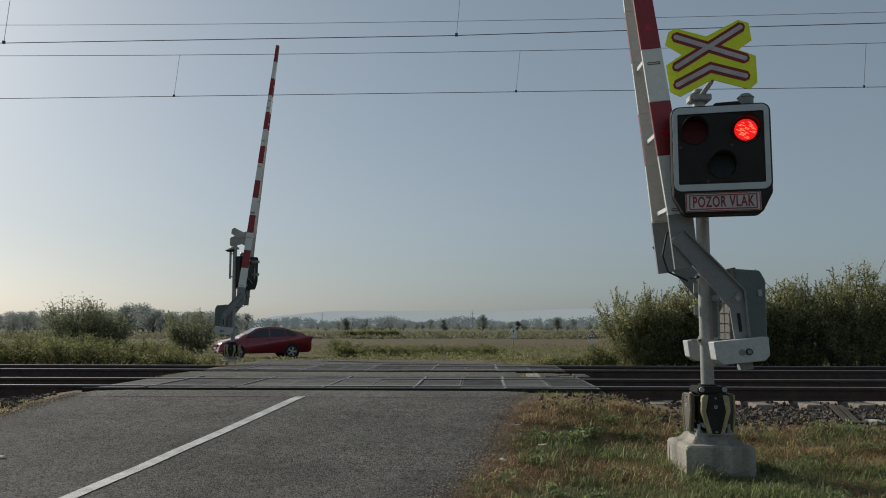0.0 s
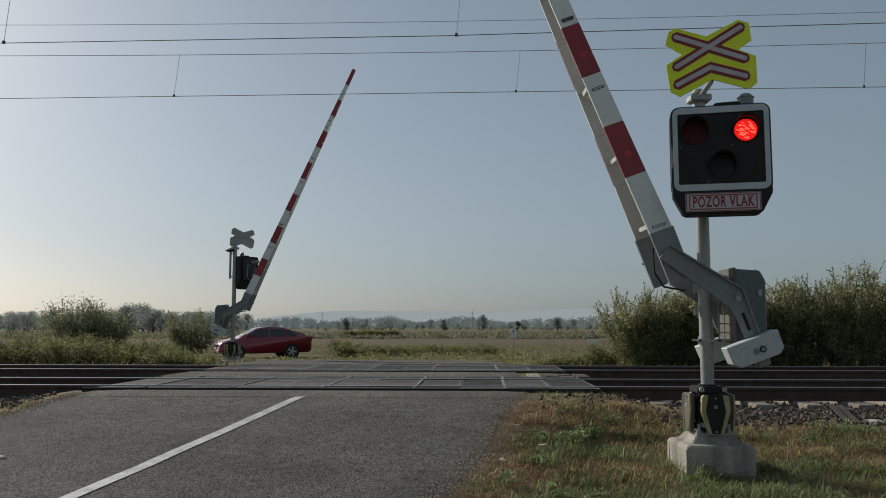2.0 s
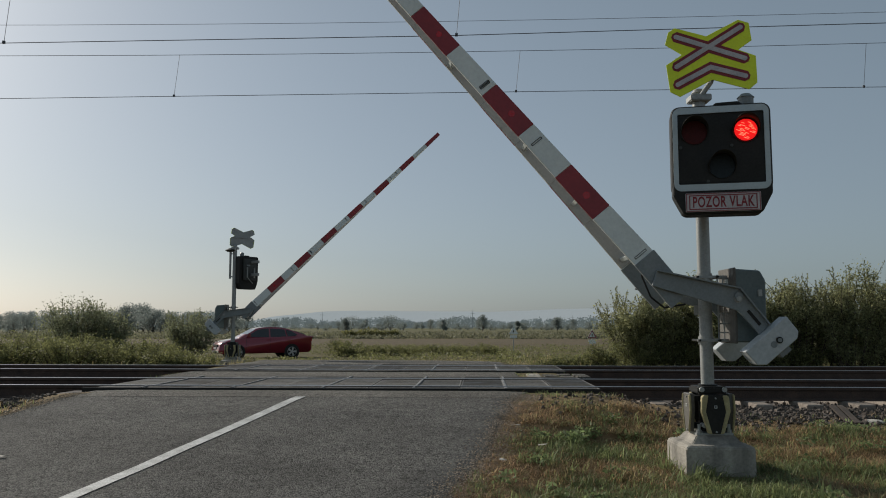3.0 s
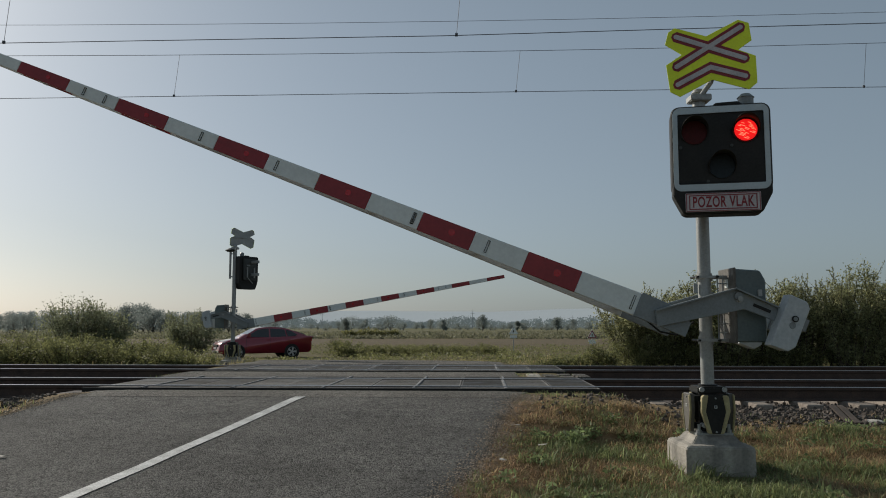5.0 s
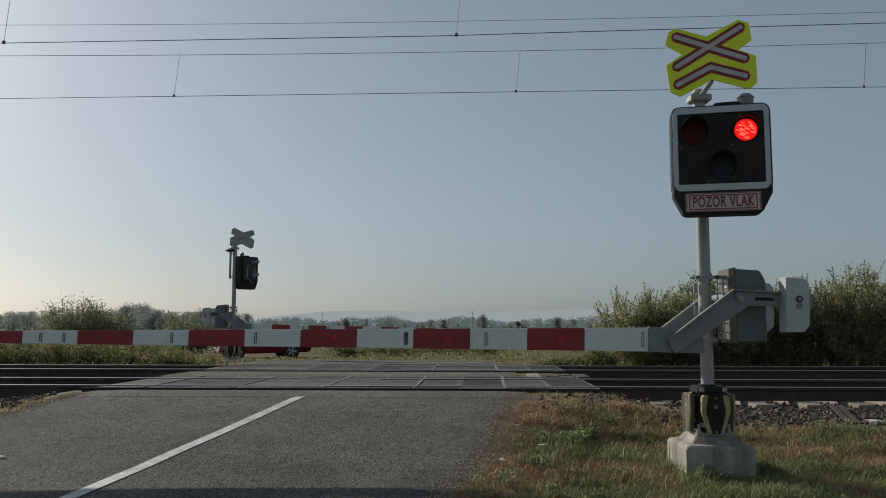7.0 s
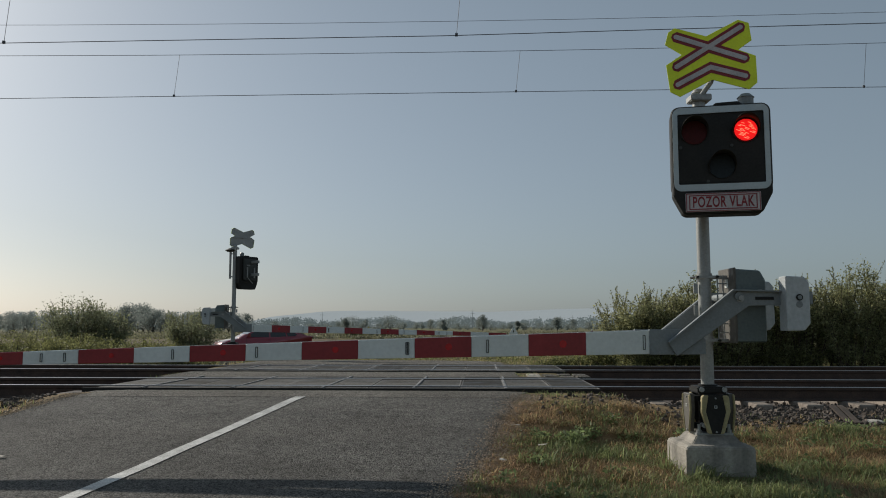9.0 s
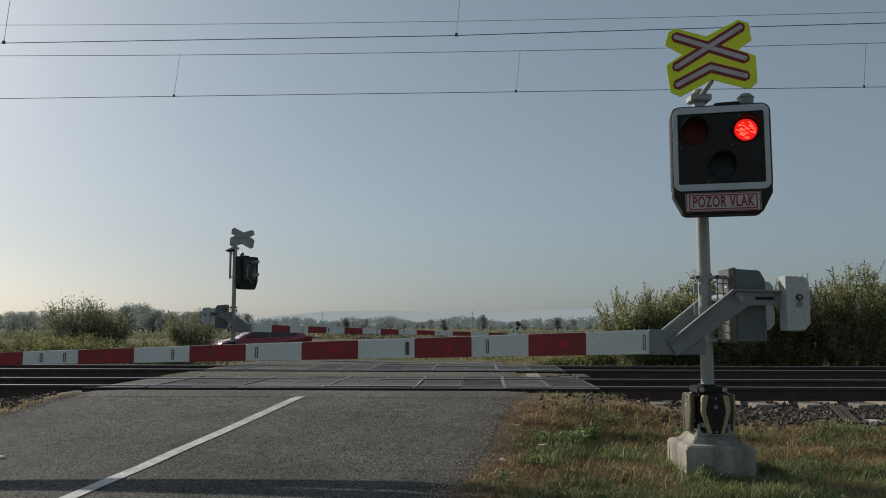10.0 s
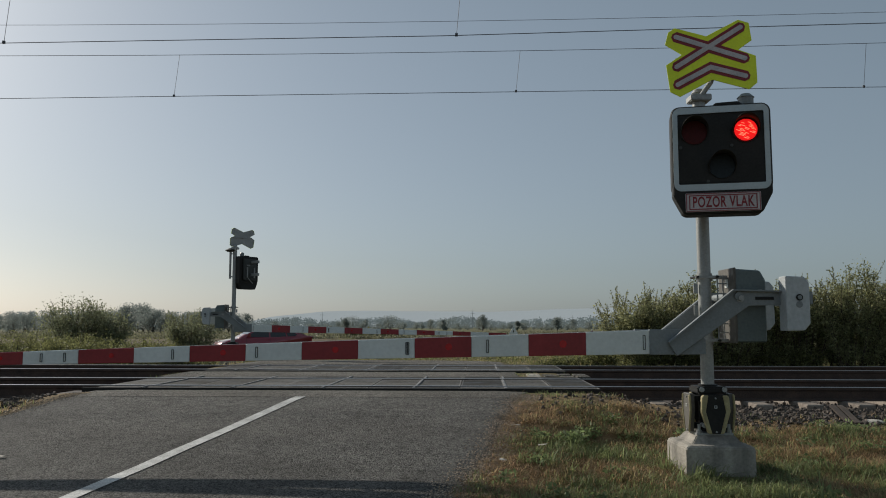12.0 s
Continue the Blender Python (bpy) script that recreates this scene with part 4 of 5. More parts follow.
def lit_lamp(head):
    """The lit lamp, which shows now behind one red lens and now behind the other."""
    bm = bmesh.new()
    disc(bm, 0, 0, 0.096, -0.042, -0.034, 32)
    lamp = part("lit_lamp", bm, LENS_LIT, head, "glowing red lamp with bright streaks")
    rng = random.Random(3)
    bm = bmesh.new()
    for i in range(16):
        z = -0.085 + 0.0115 * i
        half = math.sqrt(max(0, 0.088 ** 2 - z * z))
        x = -half + rng.uniform(0, 0.05)
        while x < half - 0.02:
            ln = rng.uniform(0.015, 0.05)
            e = min(x + ln, half)
            if x * x + (z - 0.4 * x) ** 2 < 0.0074 and e * e + (z - 0.4 * e) ** 2 < 0.0074:
                stroke(bm, [(x, z - 0.4 * x), (e, z - 0.4 * e)], 0.004, -0.0445, -0.0425)
            x = e + rng.uniform(0.01, 0.05)
    part("streak", bm, LED_WHITE, lamp)
    return lamp


# ------------------------------------------------------------------ overhead line
def wires():
    def run(name, s, zs, r, label):
        """A wire along the track; zs are its heights at stations along x."""
        bm = bmesh.new()
        tube(bm, [(x, s - SKEW * x, z) for x, z in zs], r * 0.78, 6)
        w = part(name, bm, WIRE)
        tagged(w, label, "wire", "overhead line wires")
        return w
    xs = [-60, -40, -20, -14, -10, -6, -3, 0, 3, 6, 10, 14, 20, 40, 60]
    near = run("contact_wire", 11.4, [(x, 5.56 + 0.013 * max(0.0, x)) for x in xs], 0.008, "dark contact wire over the track")
    far = run("contact_wire", 15.4, [(x, 5.9) for x in xs], 0.008, "dark contact wire over the track")
    m_far = run("messenger_wire", 15.4, [(x, 6.735 + 0.0007 * (x - 0.5) ** 2) for x in xs], 0.007, "dark messenger wire above the contact wire")
    m_near = run("messenger_wire", 11.4, [(x, 6.55 + 0.0007 * (x - 1) ** 2) for x in xs], 0.007, "dark messenger wire above the contact wire")
    run("feeder_wire", 19.0, [(x, 8.8 + 0.0006 * (x - 2) ** 2) for x in xs], 0.007, "thin dark feeder wire")
    for par, s, zc, base, mid, stations in ((far, 15.4, 5.9, 6.735, 0.5, (-12.6, -5.45, 1.45, 8.2, 15.0)), (near, 11.4, 5.56, 6.55, 1, (-6.7, 0.2, 6.9))):
        for x in stations:
            bm = bmesh.new()
            y = s - SKEW * x
            rod(bm, (x, y, zc), (x + 0.09, y, base + 0.0007 * (x - mid) ** 2), 0.004, 5)
            box(bm, (x - 0.02, y - 0.012, zc - 0.01), (x + 0.02, y + 0.012, zc + 0.035))
            part("dropper", bm, WIRE, par)


# ------------------------------------------------------------------ car
def smooth_line(pts, n):
    """More points on a smooth curve through the given ones."""
    out = []
    for i in range(len(pts) - 1):
        p = [Vector(pts[min(max(k, 0), len(pts) - 1)]) for k in (i - 1, i, i + 1, i + 2)]
        for j in range(n):
            u = j / n
            v = 0.5 * (2 * p[1] + (p[2] - p[0]) * u + (2 * p[0] - 5 * p[1] + 4 * p[2] - p[3]) * u * u + (3 * p[1] - p[0] - 3 * p[2] + p[3]) * u ** 3)
            out.append((v.x, v.y))
    return out + [tuple(pts[-1])]


def car(m):
    c = thing("car", "dark red liftback car standing on the far road", "car", m)
    side = [(-2.24, 0.32), (-2.22, 0.52), (-2.16, 0.66), (-2.05, 0.76), (-1.7, 0.86), (-1.15, 0.95), (-0.9, 0.97), (2.1, 1.04), (2.2, 0.98), (2.25, 0.7), (2.24, 0.4),
            (2.1, 0.27), (-2.05, 0.22)]
    side = smooth_line(side[:9], 3) + side[9:]
    bm = bmesh.new()
    rings = []
    for y, squeeze in ((-0.86, 1), (-0.8, 0), (0.8, 0), (0.86, 1)):
        rings.append([bm.verts.new((x * (0.985 if squeeze else 1), y, z if not squeeze else 0.3 + (z - 0.3) * 0.93)) for x, z in side])
    n = len(side)
    for a, b in zip(rings, rings[1:]):
        for i in range(n):
            bm.faces.new((a[i], a[(i + 1) % n], b[(i + 1) % n], b[i]))
    bm.faces.new(rings[0][::-1])
    bm.faces.new(rings[-1])
    bmesh.ops.recalc_face_normals(bm, faces=bm.faces)
    bmesh.ops.bevel(bm, geom=bm.edges[:], offset=0.03, segments=2, affect="EDGES", clamp_overlap=True)
    body = part("body", bm, CAR_RED, c, "glossy dark red body", smooth=True)
    # cabin: roof and pillars, with the windows set into it
    cab = [(-1.25, 0.93), (-0.85, 1.16), (-0.4, 1.38), (0.0, 1.455), (0.45, 1.465), (0.95, 1.41), (1.4, 1.27), (2.0, 1.06), (2.15, 1.03)]
    cab = smooth_line(cab, 4)
    bm = bmesh.new()
    def yy(z):
        return 0.8 - max(0, z - 0.95) * 0.34
    ra = [bm.verts.new((x, -yy(z), z)) for x, z in cab]
    rb = [bm.verts.new((x, yy(z), z)) for x, z in cab]
    for i in range(len(cab) - 1):
        bm.faces.new((ra[i], ra[i + 1], rb[i + 1], rb[i]))
    bm.faces.new(ra[::-1])
    bm.faces.new(rb)
    bm.faces.new((ra[0], rb[0], rb[-1], ra[-1]))
    bmesh.ops.recalc_face_normals(bm, faces=bm.faces)
    bmesh.ops.bevel(bm, geom=bm.edges[:], offset=0.025, segments=2, affect="EDGES", clamp_overlap=True)
    part("cabin", bm, CAR_RED, c, "curved red roof", smooth=True)
    for sd in (-1, 1):
        for pane in ([(-0.98, 1.0), (-0.42, 1.33), (-0.1, 1.385), (0.13, 1.395), (0.13, 1.0)], [(0.2, 1.0), (0.2, 1.395), (0.9, 1.35), (0.98, 1.02)],
                     [(1.04, 1.02), (0.97, 1.34), (1.22, 1.28), (1.52, 1.12), (1.45, 1.05)]):
            bm = bmesh.new()
            a = [bm.verts.new((x, sd * (yy(z) + 0.006), z)) for x, z in pane]
            b = [bm.verts.new((x, sd * (yy(z) - 0.01), z)) for x, z in pane]
            k = len(pane)
            bm.faces.new(a)
            bm.faces.new(b[::-1])
            for i in range(k):
                bm.faces.new((a[i], a[(i + 1) % k], b[(i + 1) % k], b[i]))
            bmesh.ops.recalc_face_normals(bm, faces=bm.faces)
            part("side_window", bm, GLASS_DARK, c, "dark tinted window")
        bm = bmesh.new()
        box(bm, (-0.95, sd * 0.84, 1.0), (-0.78, sd * 0.98, 1.13), 0.03)
        part("mirror", bm, CAR_RED, c)
        bm = bmesh.new()
        slab(bm, [(-2.22, 0.62), (-1.85, 0.72), (-1.72, 0.83), (-2.08, 0.75)], sd * 0.79 - 0.05, sd * 0.79 + 0.05, 0.01)
        part("headlight", bm, CHROME, c, "clear glass headlight")
        bm = bmesh.new()
        slab(bm, [(2.0, 0.8), (2.26, 0.78), (2.24, 0.98), (2.05, 0.97)], sd * 0.77 - 0.06, sd * 0.77 + 0.06, 0.01)
        part("tail_light", bm, TAIL_RED, c, "red tail lamp")
        for x in (0.02, 0.98):
            bm = bmesh.new()
            box(bm, (x, sd * 0.862, 0.86), (x + 0.17, sd * 0.885, 0.885), 0.006)
            part("door_handle", bm, CAR_RED, c)
        for x in (-0.98, 0.16, 1.12):
            bm = bmesh.new()
            slab(bm, [(x, 0.34), (x + 0.01, 0.34), (x + 0.01, 0.93), (x, 0.93)], sd * 0.862 - 0.003, sd * 0.862 + 0.003)
            part("door_seam", bm, BLACK, c)
        for x in (-1.38, 1.24):
            bm = bmesh.new()
            disc(bm, x, 0.31, 0.365, sd * 0.85, sd * 0.868, 28)
            part("wheel_arch", bm, BLACK, c, "dark wheel arch")
            bm = bmesh.new()
            disc(bm, x, 0.31, 0.315, sd * 0.68, sd * 0.885, 28)
            bmesh.ops.bevel(bm, geom=bm.edges[:], offset=0.02, segments=2, affect="EDGES", clamp_overlap=True)
            w = part("wheel", bm, TYRE, c, "black tyre on a bright alloy rim")
            bm = bmesh.new()
            for i in range(5):
                q = Matrix.Translation((x, 0, 0.31)) @ Matrix.Rotation(radians(72 * i + 15), 4, "Y")
                slab(bm, [(-0.03, 0.04), (0.03, 0.04), (0.05, 0.21), (-0.05, 0.21)], sd * 0.886, sd * 0.898, 0, q)
            disc(bm, x, 0.31, 0.06, sd * 0.885, sd * 0.902, 16)
            for i in range(28):
                a, b = radians(360 / 28 * i), radians(360 / 28 * (i + 1))
                rod(bm, (x + 0.215 * math.cos(a), sd * 0.89, 0.31 + 0.215 * math.sin(a)), (x + 0.215 * math.cos(b), sd * 0.89, 0.31 + 0.215 * math.sin(b)), 0.014, 5)
            part("rim", bm, ALLOY, w, "five-spoke alloy rim")
    # glass front and rear
    for (x0, z0), (x1, z1), nm in (((-1.13, 0.985), (-0.5, 1.35), "windscreen"), ((1.4, 1.285), (2.0, 1.075), "rear_window")):
        bm = bmesh.new()
        d = Vector((x1 - x0, 0, z1 - z0)).normalized()
        nrm = Vector((-d.z, 0, d.x))
        vs = []
        for o in (0.012, -0.01):
            for x, z, k in ((x0, z0, -1), (x1, z1, -1), (x1, z1, 1), (x0, z0, 1)):
                vs.append(bm.verts.new(Vector((x, k * (yy(z) - 0.08), z)) + nrm * o))
        for f in ((0, 1, 2, 3), (7, 6, 5, 4), (0, 4, 5, 1), (1, 5, 6, 2), (2, 6, 7, 3), (3, 7, 4, 0)):
            bm.faces.new([vs[i] for i in f])
        bmesh.ops.recalc_face_normals(bm, faces=bm.faces)
        part(nm, bm, GLASS_DARK, c)
    bm = bmesh.new()
    box(bm, (-2.262, -0.5, 0.56), (-2.2, 0.5, 0.66), 0.02)
    part("grille", bm, BLACK, c, "dark front grille")
    bm = bmesh.new()
    box(bm, (-2.268, -0.26, 0.43), (-2.23, 0.26, 0.54), 0.004)
    part("number_plate", bm, SIGN_WHITE, c, "white number plate with plain bar")
    bm = bmesh.new()
    box(bm, (-2.25, -0.7, 0.3), (-2.2, 0.7, 0.38), 0.01)
    part("bumper_trim", bm, CHROME, c)
    return c


# ------------------------------------------------------------------ plants
def unit(v):
    return v / (np.linalg.norm(v, axis=-1, keepdims=True) + 1e-6)


def leaf_quads(rng, base, way, size):
    """Pointed leaves that grow from base along way."""
    n = len(base)
    way = unit(way)
    flat = unit(np.cross(way, rng.normal(size=(n, 3))))
    lift = np.cross(way, flat)
    s = (size * rng.uniform(0.6, 1.35, n))[:, None]
    mid = base + way * s * 0.5 + lift * s * 0.06
    return np.stack([base, mid + flat * s * 0.24, base + way * s, mid - flat * s * 0.24], axis=1)


def leaf_cloud(rng, centres, count, size):
    """Pointed leaves scattered in clumps."""
    c, r = np.array([k[0] for k in centres]), np.array([k[1] for k in centres])
    i = rng.integers(len(c), size=count)
    d = unit(rng.normal(size=(count, 3)))
    return leaf_quads(rng, c[i] + d * r[i] * rng.uniform(0.12, 1.0, (count, 1)) ** 0.5, rng.normal(size=(count, 3)) * (1, 1, 0.8), size)


def bush(name, seed, x, y, wide, deep, high, leaves, size, mat, label, shoots=14, group="", cat="bush", full=1.0, whip=6):
    """Arching stems from one root, side twigs, leaves along them all, bare-tipped shoots above the uneven crown."""
    rng = np.random.default_rng(seed)
    z0 = land_z(x, y) - 0.05
    t = thing(name, label, cat, Matrix.Translation((x, y, z0)), group)
    bm = bmesh.new()
    runs, tops = [], []
    for i in range(shoots):
        a = rng.uniform(0, 6.28)
        rr = math.sqrt(rng.uniform(0, 1))
        lump = 1 + 0.35 * noise.noise((math.cos(a) * 1.6, math.sin(a) * 1.6, seed * 1.7))
        tx, ty = wide * rr * math.cos(a) * lump, deep * rr * math.sin(a) * lump
        h = high * (0.7 + 0.3 * rng.random()) * math.sqrt(1 - 0.45 * rr * rr) * (0.9 + 0.25 * noise.noise((tx * 1.4, ty * 1.4, seed)))
        p0, p1 = np.array((tx * 0.4, ty * 0.4, 0)), np.array((tx * 0.8, ty * 0.8, h * 0.6))
        p2 = np.array((tx * 1.15 + rng.normal() * 0.08, ty * 1.15 + rng.normal() * 0.08, h))
        rod(bm, p0, p1, 0.022, 5, 0.013)
        rod(bm, p1, p2, 0.013, 4, 0.004)
        runs += [(p0 + (p1 - p0) * 0.25, p1), (p1, p2)]
        tops.append(p2)
        for _ in range(7):
            f = rng.uniform(0.15, 1.0)
            p = p0 + (p1 - p0) * f * 2 if f < 0.5 else p1 + (p2 - p1) * (f * 2 - 1)
            out = unit(np.array((tx, ty, 0.0)) + rng.normal(size=3) * (0.9, 0.9, 0.6) * max(wide, 0.4))
            q = p + out * high * rng.uniform(0.07, 0.17) * full
            q[2] = max(q[2], 0.03)
            runs.append((p, q))
    a, b = np.array([r[0] for r in runs]), np.array([r[1] for r in runs])
    size_of = np.linalg.norm(b - a, axis=1)
    i = rng.choice(len(runs), size=leaves, p=size_of / size_of.sum())
    base = a[i] + (b - a)[i] * rng.random((leaves, 1)) + rng.normal(size=(leaves, 3)) * 0.045 * full * max(1.0, high / 2)
    quads = [leaf_quads(rng, base, unit((b - a)[i]) * 0.7 + rng.normal(size=(leaves, 3)) * 0.8, size)]
    for _ in range(max(1, shoots // whip)):
        p0 = tops[int(rng.integers(len(tops)))] * np.array((0.9, 0.9, 0.94))
        p1 = p0 + np.array((rng.normal() * 0.12 + p0[0] * 0.12, rng.normal() * 0.12, high * rng.uniform(0.08, 0.22)))
        rod(bm, p0, p1, 0.006, 4, 0.003)
        n = int(26 * high / 2.2) + 8
        quads.append(leaf_quads(rng, p0 + (p1 - p0) * rng.random((n, 1)), unit(p1 - p0) * 0.9 + rng.normal(size=(n, 3)) * 0.7, size * 0.75))
    tagged(part("trunk", bm, BARK, t), kind="stuff")
    quads = np.concatenate(quads)
    quads[..., 2] = np.maximum(quads[..., 2], 0.02)
    mesh_stuff("crown", quads, None, mat, "", "", t)
    return t


def tree(name, seed, x, y, wide, high, leaves, size, mat, label, group="", trunk=0.3):
    """Trunk, limbs, and a crown in clumps."""
    rng = np.random.default_rng(seed)
    z0 = land_z(x, y) - 0.05
    t = thing(name, label, "tree", Matrix.Translation((x, y, z0)), group)
    bm = bmesh.new()
    rod(bm, (0, 0, 0), (0, 0, high * trunk * 1.6), high * 0.03, 8, high * 0.016)
    centres = []
    for i in range(13):
        a = 6.28 * i / 6.5 + rng.uniform(-0.3, 0.3)
        f = rng.uniform(0.18, 0.86)
        rr = wide * rng.uniform(0.2, 0.75) * math.sin(math.pi * (0.15 + 0.8 * f)) ** 0.6
        hz = high * f
        tip = Vector((rr * math.cos(a), rr * math.sin(a), hz))
        rod(bm, (0, 0, high * trunk * rng.uniform(0.7, 1.4)), tip, high * 0.012, 5, high * 0.004)
        w = wide * rng.uniform(0.36, 0.6)
        centres.append((tuple(tip), (w, w, w * 0.8)))
    centres.append(((0, 0, high * 0.88), (wide * 0.4, wide * 0.4, high * 0.14)))
    part("trunk", bm, BARK, t)
    quads = leaf_cloud(rng, centres, leaves, size)
    quads[..., 2] = np.maximum(quads[..., 2], 0.02)
    mesh_stuff("crown", quads, None, mat, "", "", t)
    return t


def blades(name, seed, spots, mat, label, lean=(0.4, 2.1), spread=(0.02, 0.08)):
    """Grass: bent tapering blades in tufts at the spots (x, y, height, count)."""
    rng = np.random.default_rng(seed)
    tufts = np.array([(x, y, land_z(x, y) - 0.01, h, rng.uniform(0, 6.28), rng.uniform(*spread)) for x, y, h, _ in spots])
    t = np.repeat(tufts, [int(n) for _, _, _, n in spots], axis=0)
    n = len(t)
    px, py, z = t[:, 0] + rng.normal(size=n) * t[:, 5], t[:, 1] + rng.normal(size=n) * t[:, 5], t[:, 2]
    a, ln = t[:, 4] + rng.normal(size=n) * 1.1, rng.uniform(*lean, n)
    hh = t[:, 3] * rng.uniform(0.45, 1.25, n)
    dx, dy, wv = np.cos(a), np.sin(a), 0.0025 + 0.012 * hh
    def at(reach, side, up):
        return np.stack([px + dx * reach - dy * side, py + dy * reach + dx * side, z + up], axis=1)
    tip = hh * np.maximum(0.12, 1 - 0.35 * ln)
    v = np.stack([at(0, wv, 0), at(0, -wv, 0), at(ln * hh * 0.4, -wv * 0.7, tip * 0.75), at(ln * hh * 0.4, wv * 0.7, tip * 0.75), at(ln * hh, 0, tip)], axis=1)
    mesh_stuff(name, v, [(0, 1, 2, 3), (3, 2, 4)], mat, label, "grass")


def grass():
    rng = np.random.default_rng(11)
    green, dry, straw = [], [], []
    # verge around the barrier, in patches
    for _ in range(36000):
        x, y = rng.uniform(-1.8, 7.5), rng.uniform(3.8, 9.4)
        s = across(x, y)
        out = x - lerp_table(ROAD_R, s)
        if out < 0.02 or out < 0.3 * rng.random() ** 2 or s > 9.85 or (abs(x - 2.38) < 0.33 and abs(y - 7.2) < 0.33):
            continue
        if s > 8.9 and x > 2.3 - 0.3 * noise.noise((x * 3, y * 3, 0)) and rng.random() < 0.85:
            continue
        patch = noise.noise((x * 1.1, y * 1.1, 4)) + 0.5 * noise.noise((x * 3.2, y * 3.2, 9))
        g = patch + (0.5 * (6.7 - y) if y < 6.7 else 0.1 * (6.7 - y)) + 0.22 * rng.normal()
        clump = max(0.0, noise.noise((x * 2.3, y * 2.3, 1)))
        h = 0.04 + 0.045 * rng.random() + 0.1 * clump
        if out < 0.5:
            h *= 0.6
        (green if g > -0.12 else dry if rng.random() < 0.58 else straw).append((x, y, h * 0.95, 9))
    # matted dead grass and stalks lying between the tufts
    mat_spots = []
    for _ in range(22000):
        x, y = rng.uniform(-1.9, 7.5), rng.uniform(3.8, 9.4)
        s = across(x, y)
        out = x - lerp_table(ROAD_R, s)
        if out < -0.03 + 0.2 * rng.random() ** 3 or s > 9.5 or (abs(x - 2.38) < 0.33 and abs(y - 7.2) < 0.33):
            continue
        if s > 8.9 and x > 2.3 and rng.random() < 0.8:
            continue
        mat_spots.append((x, y, 0.035 + 0.035 * rng.random(), 9))
    blades("dead_thatch", 6, mat_spots, THATCH, "matted brown dead grass on the verge", (0.9, 2.6), (0.03, 0.1))
    # a ragged fringe between the two tracks and at the ends of the crossing
    for x0, x1, s0, s1, n in ((-6.2, -4.6, 12.95, 14.0, 200), (1.2, 3.0, 13.0, 14.0, 110), (0.9, 2.2, 9.75, 10.15, 70)):
        for _ in range(n):
            x, s = rng.uniform(x0, x1), rng.uniform(s0, s1)
            (green if rng.random() < 0.8 else dry).append((x, s - SKEW * x, 0.04 + 0.05 * rng.random(), 8))
    # beside the road on the other side
    for _ in range(1600):
        x, s = rng.uniform(-9.5, -4.5), rng.uniform(7.2, 9.3)
        if road_side(x, s) > 0.1:
            (green if rng.random() < 0.3 else straw if rng.random() < 0.6 else dry).append((x, s - SKEW * x, 0.05 + 0.05 * rng.random(), 6))
    # long-bladed tufts, greener and taller than the rest
    for _ in range(130):
        x, y = rng.uniform(0.0, 7.0), 4.6 + 4.2 * rng.random() ** 1.3
        if x - lerp_table(ROAD_R, across(x, y)) < 0.3 or (abs(x - 2.38) < 0.36 and abs(y - 7.2) < 0.36):
            continue
        green += [(x + rng.normal() * 0.05, y + rng.normal() * 0.05, 0.12 + 0.1 * rng.random(), 12) for _ in range(3)]
    green += [(2.13 + 0.03 * i, 6.8, 0.19, 26) for i in range(5)]
    blades("verge_grass", 1, green, GRASS_GREEN, "short green grass on the verge")
    blades("dry_grass", 2, dry, GRASS_DRY, "dry brown autumn grass on the verge")
    blades("straw_grass", 5, straw, GRASS_STRAW, "pale straw-coloured grass on the verge")
    # broad-leaved weeds among the grass
    centres = []
    for _ in range(40):
        x, y = rng.uniform(0.2, 6.5), rng.uniform(5.4, 8.9)
        if x - lerp_table(ROAD_R, across(x, y)) < 0.25 or (abs(x - 2.38) < 0.4 and abs(y - 7.2) < 0.4):
            continue
        centres.append(((x, y, land_z(x, y) + 0.05), (0.13, 0.13, 0.05)))
    for x, y in ((1.35, 8.1), (1.5, 8.3), (1.25, 7.9)):
        centres += [((x, y, land_z(x, y) + 0.07), (0.16, 0.14, 0.07))] * 3
    mesh_stuff("broad_weeds", leaf_cloud(rng, centres, 2600, 0.045), None, WEED_LEAF, "broad-leaved green weeds in the verge", "weeds")
    # beyond the tracks
    green, dry = [], []
    for _ in range(10000):
        x, s = rng.uniform(-16, 13), 17.7 + 12 * rng.random() ** 1.6
        y = s - SKEW * x
        if road_side(x, s) < 0.15:
            continue
        h = 0.16 + 0.22 * rng.random()
        if -7 < x < 2.5:
            h *= 0.55
        (green if noise.noise((x * 0.5, y * 0.5, 2)) + 0.3 * rng.normal() > -0.1 else dry).append((x, y, h, 5))
    blades("far_verge_grass", 3, green, LEAF_WEED, "rank green grass beyond the tracks")
    blades("far_dry_grass", 4, dry, GRASS_STRAW, "dry grass stalks beyond the tracks")


